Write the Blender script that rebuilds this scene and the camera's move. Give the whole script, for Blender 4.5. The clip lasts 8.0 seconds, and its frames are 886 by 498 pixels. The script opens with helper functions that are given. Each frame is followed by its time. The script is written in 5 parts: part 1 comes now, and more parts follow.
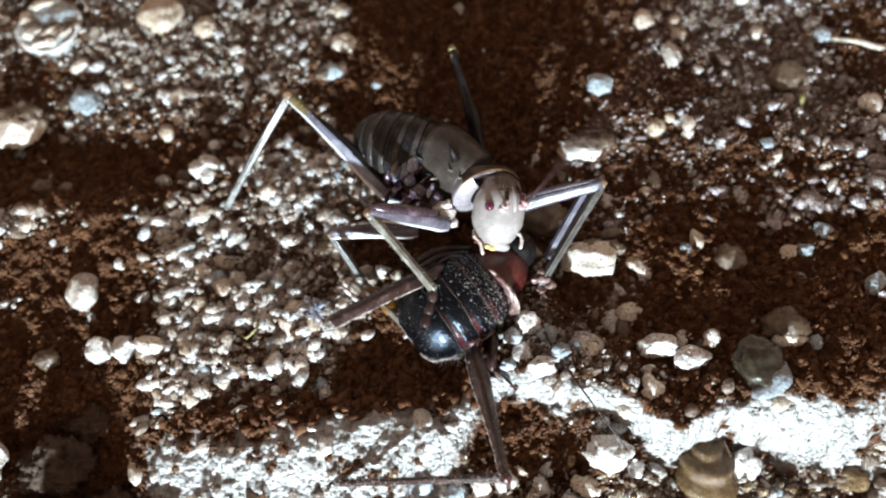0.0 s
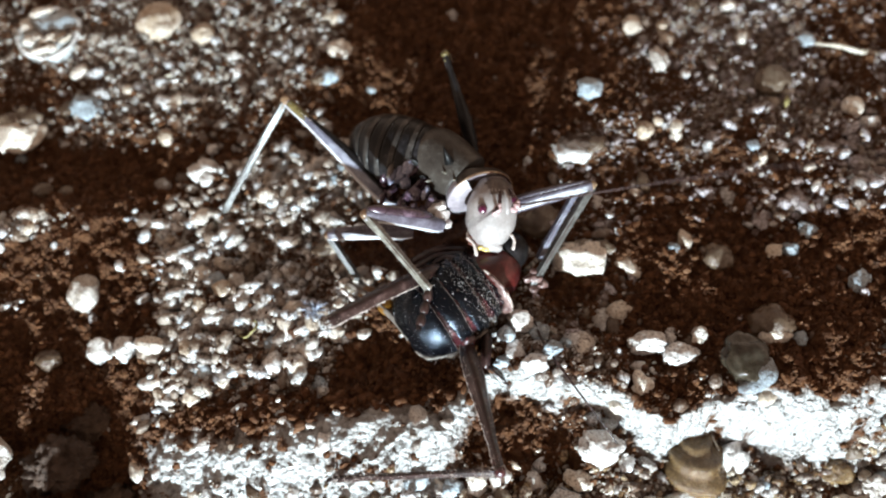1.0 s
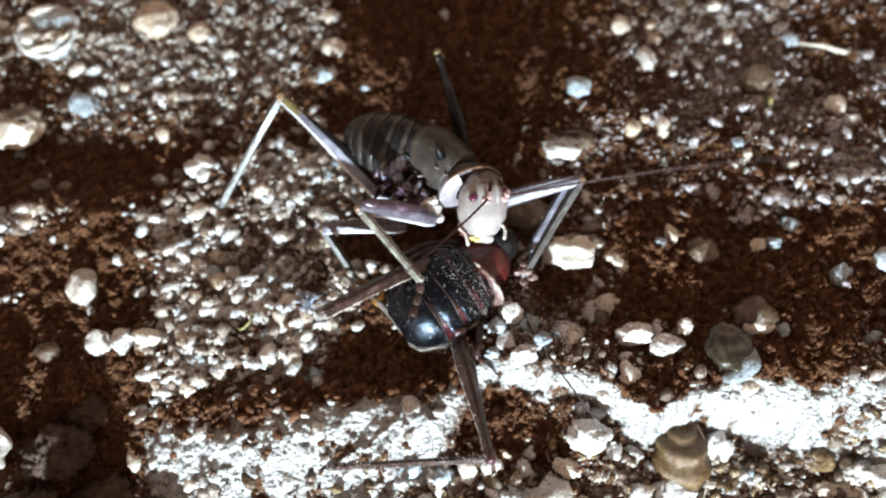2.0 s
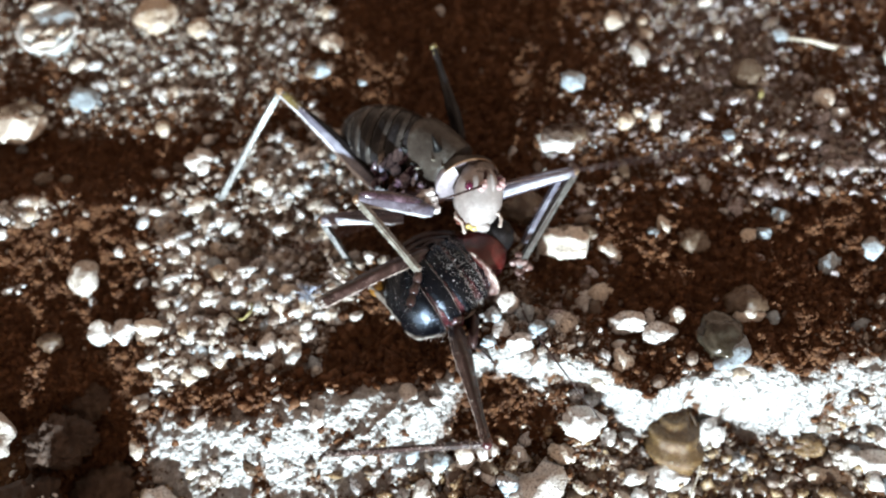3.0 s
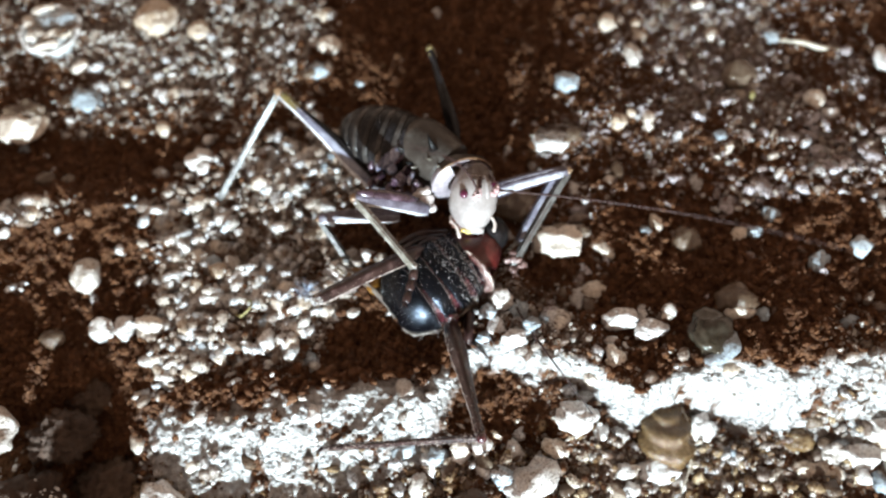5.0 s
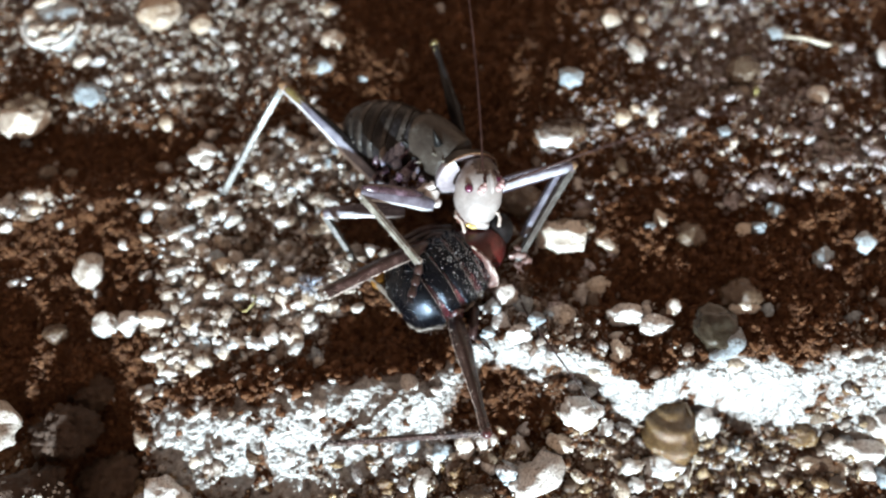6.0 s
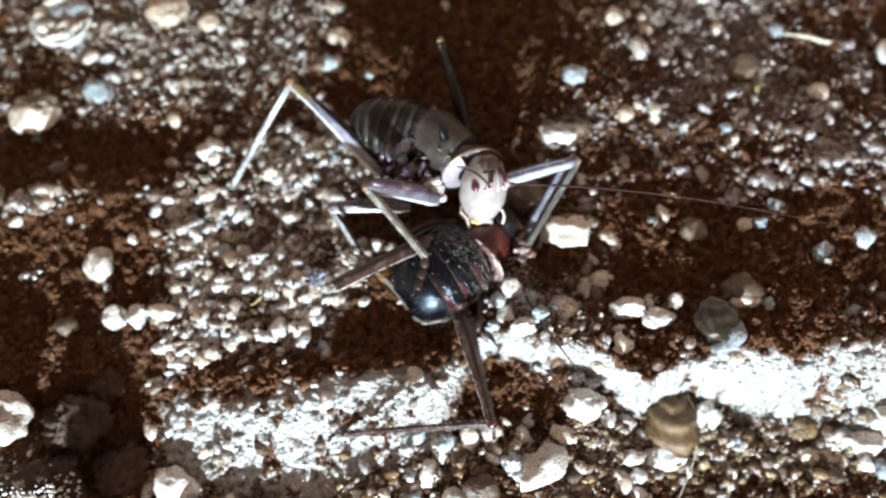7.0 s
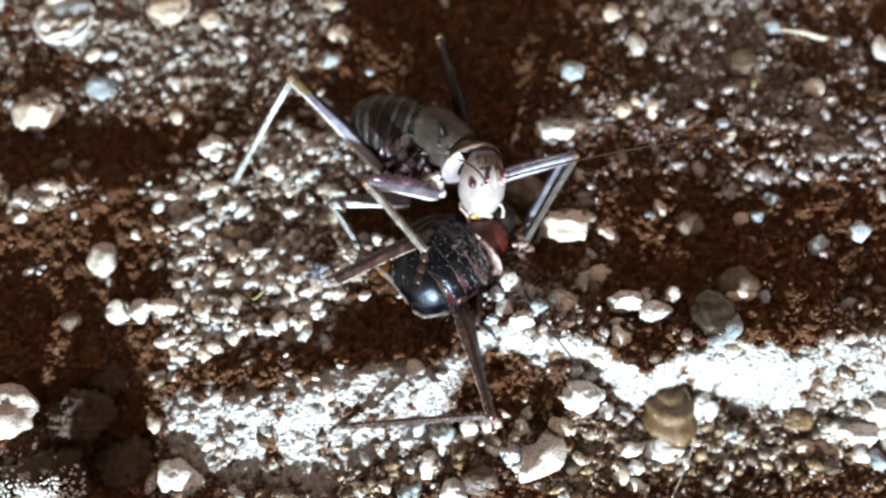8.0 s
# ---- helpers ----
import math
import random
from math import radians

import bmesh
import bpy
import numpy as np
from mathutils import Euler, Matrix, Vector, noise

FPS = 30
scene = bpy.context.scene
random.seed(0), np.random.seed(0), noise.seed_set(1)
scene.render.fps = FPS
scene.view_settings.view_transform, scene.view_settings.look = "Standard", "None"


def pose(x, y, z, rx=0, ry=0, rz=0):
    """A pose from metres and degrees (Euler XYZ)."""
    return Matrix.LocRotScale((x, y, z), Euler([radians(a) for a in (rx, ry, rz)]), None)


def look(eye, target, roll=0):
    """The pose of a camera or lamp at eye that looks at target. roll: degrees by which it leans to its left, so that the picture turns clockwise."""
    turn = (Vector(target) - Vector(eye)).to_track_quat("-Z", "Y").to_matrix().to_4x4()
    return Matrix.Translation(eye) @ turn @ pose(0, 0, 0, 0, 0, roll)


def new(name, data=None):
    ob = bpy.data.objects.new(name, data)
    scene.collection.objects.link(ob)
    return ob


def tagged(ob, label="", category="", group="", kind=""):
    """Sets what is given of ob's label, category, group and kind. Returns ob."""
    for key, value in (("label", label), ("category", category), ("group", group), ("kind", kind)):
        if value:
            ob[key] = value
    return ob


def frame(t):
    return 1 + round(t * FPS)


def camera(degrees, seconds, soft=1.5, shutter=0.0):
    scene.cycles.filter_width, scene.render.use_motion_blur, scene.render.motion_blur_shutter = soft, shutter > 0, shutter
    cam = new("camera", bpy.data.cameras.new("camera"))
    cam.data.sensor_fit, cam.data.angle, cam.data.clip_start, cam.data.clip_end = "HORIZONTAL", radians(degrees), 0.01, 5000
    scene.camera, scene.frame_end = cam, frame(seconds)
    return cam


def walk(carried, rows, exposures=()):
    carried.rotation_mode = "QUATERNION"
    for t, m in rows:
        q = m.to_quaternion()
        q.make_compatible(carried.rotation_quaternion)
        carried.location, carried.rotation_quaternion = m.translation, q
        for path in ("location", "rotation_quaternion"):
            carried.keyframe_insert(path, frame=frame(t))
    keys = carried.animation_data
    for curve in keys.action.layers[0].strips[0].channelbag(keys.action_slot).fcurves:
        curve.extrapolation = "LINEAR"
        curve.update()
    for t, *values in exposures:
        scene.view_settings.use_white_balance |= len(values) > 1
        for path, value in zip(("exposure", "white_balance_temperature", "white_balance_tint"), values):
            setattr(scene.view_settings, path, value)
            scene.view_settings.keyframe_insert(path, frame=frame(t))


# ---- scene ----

cam = camera(58.0, 8.0, soft=2.1, shutter=0.5)
cam.data.dof.use_dof = True
cam.data.dof.focus_distance = 0.136
cam.data.dof.aperture_fstop = 9.5
PATH = [
    (0, (0.00000, -0.05659, 0.13892), (0.00000, -0.00377, 0.00926), -4.79),
    (0.5, (-0.00028, -0.05790, 0.14030), (0.00039, -0.00447, 0.01090), -4.32),
    (1, (-0.00040, -0.05847, 0.14182), (0.00093, -0.00506, 0.01242), -3.73),
    (1.5, (-0.00022, -0.05956, 0.14316), (0.00171, -0.00601, 0.01382), -3.11),
    (3, (-0.00077, -0.06393, 0.14611), (0.00253, -0.01024, 0.01686), -1.93),
    (3.5, (-0.00004, -0.06423, 0.14702), (0.00309, -0.01087, 0.01762), -2.17),
    (4, (0.00016, -0.06476, 0.14784), (0.00340, -0.01124, 0.01851), -2.07),
    (4.5, (0.00019, -0.06555, 0.14830), (0.00343, -0.01146, 0.01921), -2.06),
    (6, (-0.00176, -0.06590, 0.14780), (0.00223, -0.01234, 0.01851), -1.14),
    (6.5, (-0.00258, -0.06665, 0.14835), (0.00157, -0.01327, 0.01900), -0.90),
    (7, (-0.00298, -0.06748, 0.14951), (0.00102, -0.01411, 0.02015), -1.06),
    (7.5, (-0.00285, -0.06808, 0.15045), (0.00091, -0.01478, 0.02104), -1.35),
    (8, (-0.00279, -0.06888, 0.15084), (0.00100, -0.01574, 0.02137), -1.37),
]
walk(cam, [(t, look(eye, target, roll)) for t, eye, target, roll in PATH],
     exposures=[(0, 0.12), (1.5, 0.18), (3.0, 0.31), (4.5, 0.31), (6.0, 0.23), (8.0, 0.25)])

# ---------------------------------------------------------------- light
# Night: a faint warm sky glow and one torch that lies low on the ground.
world = bpy.data.worlds.new("night")
scene.world = world
world.use_nodes = True
sky_nodes, sky_links = world.node_tree.nodes, world.node_tree.links
sky_split = sky_nodes.new("ShaderNodeSeparateXYZ")
sky_links.new(sky_nodes.new("ShaderNodeTexCoord").outputs["Generated"], sky_split.inputs[0])
sky_ramp = sky_nodes.new("ShaderNodeValToRGB")
sky_stops = sky_ramp.color_ramp.elements
sky_stops[0].position, sky_stops[0].color = 0.0, (1.0, 0.75, 0.58, 1)
sky_stops[1].position, sky_stops[1].color = 1.0, (0.15, 0.11, 0.09, 1)
middle_stop = sky_stops.new(0.45)
middle_stop.color = (0.42, 0.313, 0.244, 1)
sky_links.new(sky_split.outputs["Z"], sky_ramp.inputs[0])
sky_links.new(sky_ramp.outputs[0], sky_nodes["Background"].inputs[0])
sky_nodes["Background"].inputs[1].default_value = 1.42
torch_data = bpy.data.lights.new("torch", "POINT")
torch_data.energy = 34.0
torch_data.color = (0.765, 0.93, 1.01)
torch_data.shadow_soft_size = 0.005
torch = new("torch", torch_data)
torch.location = (-0.050, -0.450, 0.093)

MM = 0.001
rng = np.random.default_rng(7)


# ---------------------------------------------------------------- materials
def nodes_of(name):
    m = bpy.data.materials.new(name)
    m.use_nodes = True
    nt = m.node_tree
    return m, nt, nt.nodes["Principled BSDF"]


def add(nt, kind, **values):
    n = nt.nodes.new(kind)
    for key, value in values.items():
        n.inputs[key].default_value = value
    return n


def ramp(nt, source, stops):
    r = nt.nodes.new("ShaderNodeValToRGB")
    el = r.color_ramp.elements
    while len(el) < len(stops):
        el.new(0.5)
    for e, (p, c) in zip(el, stops):
        e.position, e.color = p, (*c, 1)
    nt.links.new(source, r.inputs[0])
    return r.outputs[0]


def shell_material(name, stops, scale=300.0, rough=0.35, spec=0.5, bump=0.25, coat=0.0, stretch=(1, 1, 1), fine=2500.0, ior=1.5, tint=(1, 1, 1)):
    """A skin of chitin or plant: colours mottled at two scales over fine relief, in object space."""
    m, nt, b = nodes_of(name)
    co = nt.nodes.new("ShaderNodeTexCoord")
    mp = nt.nodes.new("ShaderNodeMapping")
    mp.inputs["Scale"].default_value = stretch
    nt.links.new(co.outputs["Object"], mp.inputs[0])
    n1 = add(nt, "ShaderNodeTexNoise", Scale=scale, Detail=6.0, Roughness=0.6)
    n2 = add(nt, "ShaderNodeTexNoise", Scale=fine, Detail=3.0)
    for n in (n1, n2):
        nt.links.new(mp.outputs[0], n.inputs["Vector"])
    mix = nt.nodes.new("ShaderNodeMath")
    mix.operation = "MULTIPLY_ADD"
    mix.inputs[1].default_value = 0.35
    nt.links.new(n2.outputs[0], mix.inputs[0])
    sub = nt.nodes.new("ShaderNodeMath")
    sub.operation = "SUBTRACT"
    sub.inputs[1].default_value = 0.175
    nt.links.new(n1.outputs[0], sub.inputs[0])
    nt.links.new(sub.outputs[0], mix.inputs[2])
    nt.links.new(ramp(nt, mix.outputs[0], stops), b.inputs["Base Color"])
    b.inputs["Roughness"].default_value = rough
    b.inputs["Specular IOR Level"].default_value = spec
    b.inputs["Coat Weight"].default_value = coat
    b.inputs["IOR"].default_value = ior
    b.inputs["Specular Tint"].default_value = (*tint, 1)
    b.inputs["Coat Roughness"].default_value = 0.22
    bp = add(nt, "ShaderNodeBump", Strength=bump, Distance=0.0003)
    nt.links.new(mix.outputs[0], bp.inputs["Height"])
    nt.links.new(bp.outputs[0], b.inputs["Normal"])
    return m


def stone_material(name, stops, rough=0.5, scale=350.0, random_part=0.55, bump=0.8, island=False, dirty=(0.47, 0.72), spec=0.5):
    """Stone: a tone for each piece, then veins, dirt and pits."""
    m, nt, b = nodes_of(name)
    co = nt.nodes.new("ShaderNodeTexCoord")
    if island:
        pick = nt.nodes.new("ShaderNodeNewGeometry").outputs["Random Per Island"]
    else:
        pick = nt.nodes.new("ShaderNodeObjectInfo").outputs["Random"]
    n1 = add(nt, "ShaderNodeTexNoise", Scale=scale, Detail=8.0, Roughness=0.65)
    n2 = add(nt, "ShaderNodeTexNoise", Scale=scale * 7, Detail=4.0)
    nt.links.new(co.outputs["Object"], n1.inputs["Vector"])
    nt.links.new(co.outputs["Object"], n2.inputs["Vector"])
    mix = nt.nodes.new("ShaderNodeMix")
    mix.inputs["Factor"].default_value = random_part
    nt.links.new(n1.outputs[0], mix.inputs[2])
    nt.links.new(pick, mix.inputs[3])
    col = ramp(nt, mix.outputs[0], stops)
    dirt = nt.nodes.new("ShaderNodeMix")
    dirt.data_type = "RGBA"
    dirt.inputs[7].default_value = (0.058, 0.026, 0.012, 1)
    nt.links.new(col, dirt.inputs[6])
    spot = ramp(nt, n2.outputs[0], [(dirty[0], (0, 0, 0)), (dirty[1], (0.85, 0.85, 0.85))])
    nt.links.new(spot, dirt.inputs[0])
    nt.links.new(dirt.outputs[2], b.inputs["Base Color"])
    b.inputs["Roughness"].default_value = rough
    b.inputs["Specular IOR Level"].default_value = spec
    bp = add(nt, "ShaderNodeBump", Strength=bump, Distance=0.0004)
    nt.links.new(n2.outputs[0], bp.inputs["Height"])
    nt.links.new(bp.outputs[0], b.inputs["Normal"])
    return m


def soil_material():
    m, nt, b = nodes_of("soil")
    co = nt.nodes.new("ShaderNodeTexCoord")
    n1 = add(nt, "ShaderNodeTexNoise", Scale=90.0, Detail=8.0, Roughness=0.6)
    n2 = add(nt, "ShaderNodeTexNoise", Scale=900.0, Detail=6.0, Roughness=0.7)
    n3 = add(nt, "ShaderNodeTexVoronoi", Scale=1100.0)
    for n in (n1, n2, n3):
        nt.links.new(co.outputs["Object"], n.inputs["Vector"])
    earth = ramp(nt, n1.outputs[0], [(0.3, (0.048, 0.0175, 0.0055)), (0.5, (0.086, 0.0335, 0.0112)), (0.7, (0.118, 0.050, 0.019))])
    grit = nt.nodes.new("ShaderNodeMix")
    grit.data_type = "RGBA"
    nt.links.new(ramp(nt, n2.outputs[0], [(0.55, (0, 0, 0)), (0.72, (0.8, 0.8, 0.8))]), grit.inputs[0])
    nt.links.new(earth, grit.inputs[6])
    grit.inputs[7].default_value = (0.105, 0.056, 0.028, 1)
    # sandier, paler earth where grit lies thick
    sandy = nt.nodes.new("ShaderNodeAttribute")
    sandy.attribute_name = "sandy"
    sand = nt.nodes.new("ShaderNodeMix")
    sand.data_type = "RGBA"
    nt.links.new(sandy.outputs["Fac"], sand.inputs[0])
    nt.links.new(grit.outputs[2], sand.inputs[6])
    nt.links.new(ramp(nt, n2.outputs[0], [(0.36, (0.085, 0.046, 0.027)), (0.5, (0.17, 0.115, 0.083)), (0.62, (0.31, 0.25, 0.205)), (0.74, (0.48, 0.43, 0.39))]), sand.inputs[7])
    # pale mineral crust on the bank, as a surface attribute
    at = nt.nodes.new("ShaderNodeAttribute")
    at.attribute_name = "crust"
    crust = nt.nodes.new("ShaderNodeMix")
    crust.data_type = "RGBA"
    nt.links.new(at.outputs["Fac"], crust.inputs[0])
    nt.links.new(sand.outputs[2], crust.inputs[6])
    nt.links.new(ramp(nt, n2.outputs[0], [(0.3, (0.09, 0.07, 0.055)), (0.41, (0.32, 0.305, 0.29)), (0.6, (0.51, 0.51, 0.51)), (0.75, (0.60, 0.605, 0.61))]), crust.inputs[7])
    nt.links.new(crust.outputs[2], b.inputs["Base Color"])
    # damp in the hollows of the crumb, dry on top
    nt.links.new(ramp(nt, n2.outputs[0], [(0.35, (0.6, 0.6, 0.6)), (0.6, (0.9, 0.9, 0.9))]), b.inputs["Roughness"])
    b.inputs["Specular IOR Level"].default_value = 0.3
    bp = add(nt, "ShaderNodeBump", Strength=1.0, Distance=0.0010)
    h = nt.nodes.new("ShaderNodeMath")
    h.operation = "SUBTRACT"
    nt.links.new(n2.outputs[0], h.inputs[0])
    nt.links.new(n3.outputs["Distance"], h.inputs[1])
    nt.links.new(h.outputs[0], bp.inputs["Height"])
    nt.links.new(bp.outputs[0], b.inputs["Normal"])
    return m


SOIL = soil_material()
GRIT = stone_material("grit", [(0.2, (0.10, 0.066, 0.048)), (0.34, (0.24, 0.20, 0.17)), (0.5, (0.39, 0.37, 0.35)),
                               (0.68, (0.51, 0.51, 0.515)), (0.88, (0.60, 0.615, 0.64))], rough=0.3, random_part=0.75, island=True, dirty=(0.40, 0.60))
WHITE_STONE = stone_material("white_stone", [(0.25, (0.36, 0.31, 0.26)), (0.5, (0.62, 0.60, 0.58)), (0.75, (0.70, 0.70, 0.70))], rough=0.45, random_part=0.35)
BLUE_STONE = stone_material("blue_stone", [(0.25, (0.14, 0.155, 0.17)), (0.5, (0.29, 0.345, 0.385)), (0.75, (0.47, 0.525, 0.565))], rough=0.4, random_part=0.3)
CREAM_STONE = stone_material("cream_stone", [(0.25, (0.34, 0.24, 0.15)), (0.5, (0.60, 0.53, 0.45)), (0.75, (0.74, 0.69, 0.62))], rough=0.55, random_part=0.3)
BROWN_STONE = stone_material("brown_stone", [(0.25, (0.035, 0.02, 0.011)), (0.5, (0.085, 0.056, 0.036)), (0.75, (0.17, 0.135, 0.10))], rough=0.25, random_part=0.3)
AMBER_GRIT = stone_material("amber_grit", [(0.25, (0.05, 0.028, 0.012)), (0.45, (0.16, 0.10, 0.05)), (0.65, (0.34, 0.25, 0.14)), (0.85, (0.58, 0.52, 0.44))], rough=0.2, random_part=0.75, island=True, dirty=(0.40, 0.60))
GLASSY = stone_material("glassy_stone", [(0.25, (0.008, 0.006, 0.0035)), (0.5, (0.020, 0.015, 0.009)), (0.75, (0.06, 0.052, 0.04))], rough=0.12, random_part=0.2, bump=0.3, dirty=(0.6, 0.85))
RINGED = stone_material("ringed_stone", [(0.25, (0.05, 0.028, 0.011)), (0.5, (0.14, 0.085, 0.036)), (0.75, (0.28, 0.20, 0.11))], rough=0.2, random_part=0.15, scale=500)
WEATHERED = stone_material("weathered_stone", [(0.3, (0.09, 0.075, 0.06)), (0.43, (0.28, 0.29, 0.28)), (0.56, (0.44, 0.49, 0.51)), (0.72, (0.62, 0.61, 0.56))], rough=0.6, scale=260, random_part=0.0, bump=1.0)
FINE_GRIT = stone_material("fine_grit", [(0.25, (0.085, 0.05, 0.034)), (0.42, (0.19, 0.145, 0.11)), (0.56, (0.33, 0.295, 0.255)), (0.70, (0.48, 0.455, 0.42)), (0.88, (0.62, 0.61, 0.59))], rough=0.4, random_part=0.75, island=True)
LAVENDER_GRIT = stone_material("lavender_grit", [(0.2, (0.17, 0.125, 0.11)), (0.4, (0.29, 0.25, 0.25)), (0.6, (0.44, 0.405, 0.43)), (0.85, (0.60, 0.59, 0.63))], rough=0.4, random_part=0.7, island=True, dirty=(0.40, 0.60))
DRIFT = stone_material("drift_gravel", [(0.2, (0.16, 0.115, 0.085)), (0.32, (0.33, 0.28, 0.235)), (0.46, (0.47, 0.44, 0.40)), (0.58, (0.46, 0.51, 0.55)), (0.72, (0.60, 0.55, 0.50)), (0.9, (0.65, 0.655, 0.66))], rough=0.28, random_part=0.75, island=True, dirty=(0.45, 0.68))
CRUMB = stone_material("soil_crumb", [(0.25, (0.048, 0.0170, 0.0056)), (0.5, (0.080, 0.0295, 0.0096)), (0.75, (0.102, 0.041, 0.0150)), (0.95, (0.14, 0.070, 0.036))], rough=0.7, random_part=0.8, island=True, spec=0.2)
CLOD = stone_material("earth_clod", [(0.25, (0.018, 0.008, 0.0035)), (0.5, (0.040, 0.019, 0.009)), (0.8, (0.10, 0.064, 0.038))], rough=0.75, random_part=0.2, bump=1.0)


# ---------------------------------------------------------------- terrain
TABLE = np.random.default_rng(3).random((256, 256))


def value_noise(x, y):
    xi, yi = np.floor(x).astype(int), np.floor(y).astype(int)
    u, v = x - xi, y - yi
    u, v = u * u * (3 - 2 * u), v * v * (3 - 2 * v)
    a, b = TABLE[xi % 256, yi % 256], TABLE[(xi + 1) % 256, yi % 256]
    c, d = TABLE[xi % 256, (yi + 1) % 256], TABLE[(xi + 1) % 256, (yi + 1) % 256]
    return (a * (1 - u) + b * u) * (1 - v) + (c * (1 - u) + d * u) * v - 0.5


def fbm(x, y, size, octaves=4, gain=0.5):
    total, amp = 0.0, 1.0
    for k in range(octaves):
        total = total + amp * value_noise(x / size + 17.3 * k, y / size + 9.1 * k)
        size, amp = size * 0.5, amp * gain
    return total


def smooth(a, b, x):
    s = np.clip((x - a) / (b - a), 0, 1)
    return s * s * (3 - 2 * s)


CREST_X = [-60, -46, -32, -23, -6, 1, 6, 9, 24, 32, 36, 45, 55, 65, 72, 82, 110]
CREST_Y = [-33, -35, -35.5, -34.4, -32, -31.5, -27.5, -25.8, -28, -35, -37, -34, -33.8, -36.5, -35.0, -34.5, -36]
BANK_WIDE = [10, 12, 14.5, 14.5, 13, 10, 5, 4, 4.2, 4.2, 4.5, 6, 7, 10, 13, 14, 14]
BANK_DEEP = [3, 5, 6, 6.5, 6.5, 5.5, 4, 4, 5, 9, 11, 13, 13, 12, 12, 12, 10]
HILLS = [  # x, y, radii, height in mm
    (58, -14, 34, 22, 4.6), (-42, 6, 20, 14, -1.8), (-82, -30, 10, 10, -3.5), (-43, 11, 6, 5, -1.4), (32, 30, 14, 12, 2.5), (-50, 56, 30, 14, 0.6), (60, 34, 34, 18, 1.6), (-13, -24, 15, 7, -3.2), (-66, 26, 24, 7, -2.2),
    (-65, -34, 14, 16, -7.5), (48, -17, 26, 7, -1.8), (0, 2, 22, 10, -1.0), (80, 4, 12, 6, 0.8), (-80, 10, 12, 5, 1.0),
    # The three at y -84 are unseen, added to shade the near left.
    (52, -6, 34, 10, -2.2), (52, 8, 26, 9, -1.2), (-70, -6, 18, 11, -2.4), (-58, -84, 5, 10, 6.8), (-63, -84, 5, 10, 8.4), (-68.5, -84, 5, 10, 11.0), (-50, 3, 6, 4.5, 1.8), (-36, -6, 9, 4, 1.0), (-80, -24, 9, 3.4, 1.4), (-72, -13, 18, 6, -1.2), (17, -43, 4.5, 4, -2.5), (-30, 44, 16, 14, 1.2), (14, 58, 26, 18, 3.0),
]


PATCHES = [  # where grit lies thick: x, y, radii, amount
    (72, 2, 5, 3, 0.5), (90, 8, 7, 6, 0.9), (-42, -5, 12, 8, 1.2), (-27, -19, 7, 6, 1.0), (51, 2, 9, 4, 0.7), (72, 27, 26, 7, 0.5), (74, -52, 12, 6, 0.9), (-83, 13, 6, 2.5, 1.5), (-82, -3, 7, 4.5, 2.4),
    (-53, -25, 7, 9, 0.5), (24, -17, 9, 8, 0.7), (-23, 3, 6, 10, 1.1), (-19, -7, 5, 6, 0.8), (79, 1, 10, 3.5, 0.4), (90, 12, 8, 5, 0.6), (76, -50, 14, 6, 0.8), (30, -24, 12, 5, 0.5), (64, -28, 22, 4, 0.5),
    (-50, 48, 28, 13, 1.5), (-32, 50, 12, 10, 1.2), (-38, 6, 15, 14, 1.2), (-24, 15, 12, 8, 1.0), (-32, -14, 14, 12, 1.6),
    (-45, -24, 14, 10, 0.7), (60, 48, 28, 13, 1.25), (62, 24, 30, 14, 0.7), (-50, 62, 40, 9, 1.0), (33, 13, 6, 12, 0.6), (-11, -46, 58, 6, 0.9),
    (45, -49, 34, 6, 0.9), (-82, 12, 10, 3, 0.7), (16, -17, 7, 8, 0.9),
]
BARE = [  # and where it lies thin, in places to copy shade
    (-80, -16, 18, 9, 1.3), (-80, -1, 15, 7, 1.0), (82, -9, 14, 8, 0.95), 
    # First row here keeps pale grit out of the feeding cricket's shadow.
    (15, 46, 32, 18, 1.4), (24, 34, 12, 10, 0.7), (-66, 24, 23, 6, 1), (-12, -26, 12, 7, 1.4), (-13, -21, 6, 5, 1.0), (-74, -17, 11, 9, 1.1), (-70, 5, 10, 7, 1.1), (-64, 9, 7, 5, 0.5), (61, 12, 14, 5, 0.3), (82, -15, 11, 6, 0.6), (-58, -19, 5, 4, 0.6), (-44, -28, 8, 4, 0.8), (60, -27, 12, 5, 0.8), (-65, -30, 13, 14, 1), (52, -9, 34, 10, 0.5),
    (-9, 2, 12, 8, 0.8), (-67, -8, 15, 6, 0.8), (55, -20, 30, 6, 0.5), (50, 8, 16, 9, 0.1),
]


def bank(x, y):
    """How far a place lies below the crest of the bank, in parts of the bank's width, and that width."""
    yc = np.interp(x, CREST_X, CREST_Y) + 2.6 * fbm(x, y * 0.3, 9.0, 3) + 2.0 * fbm(x + 31, y, 3.4, 3, 0.6)
    wide = np.interp(x, CREST_X, BANK_WIDE)
    return (yc - y) / wide, wide


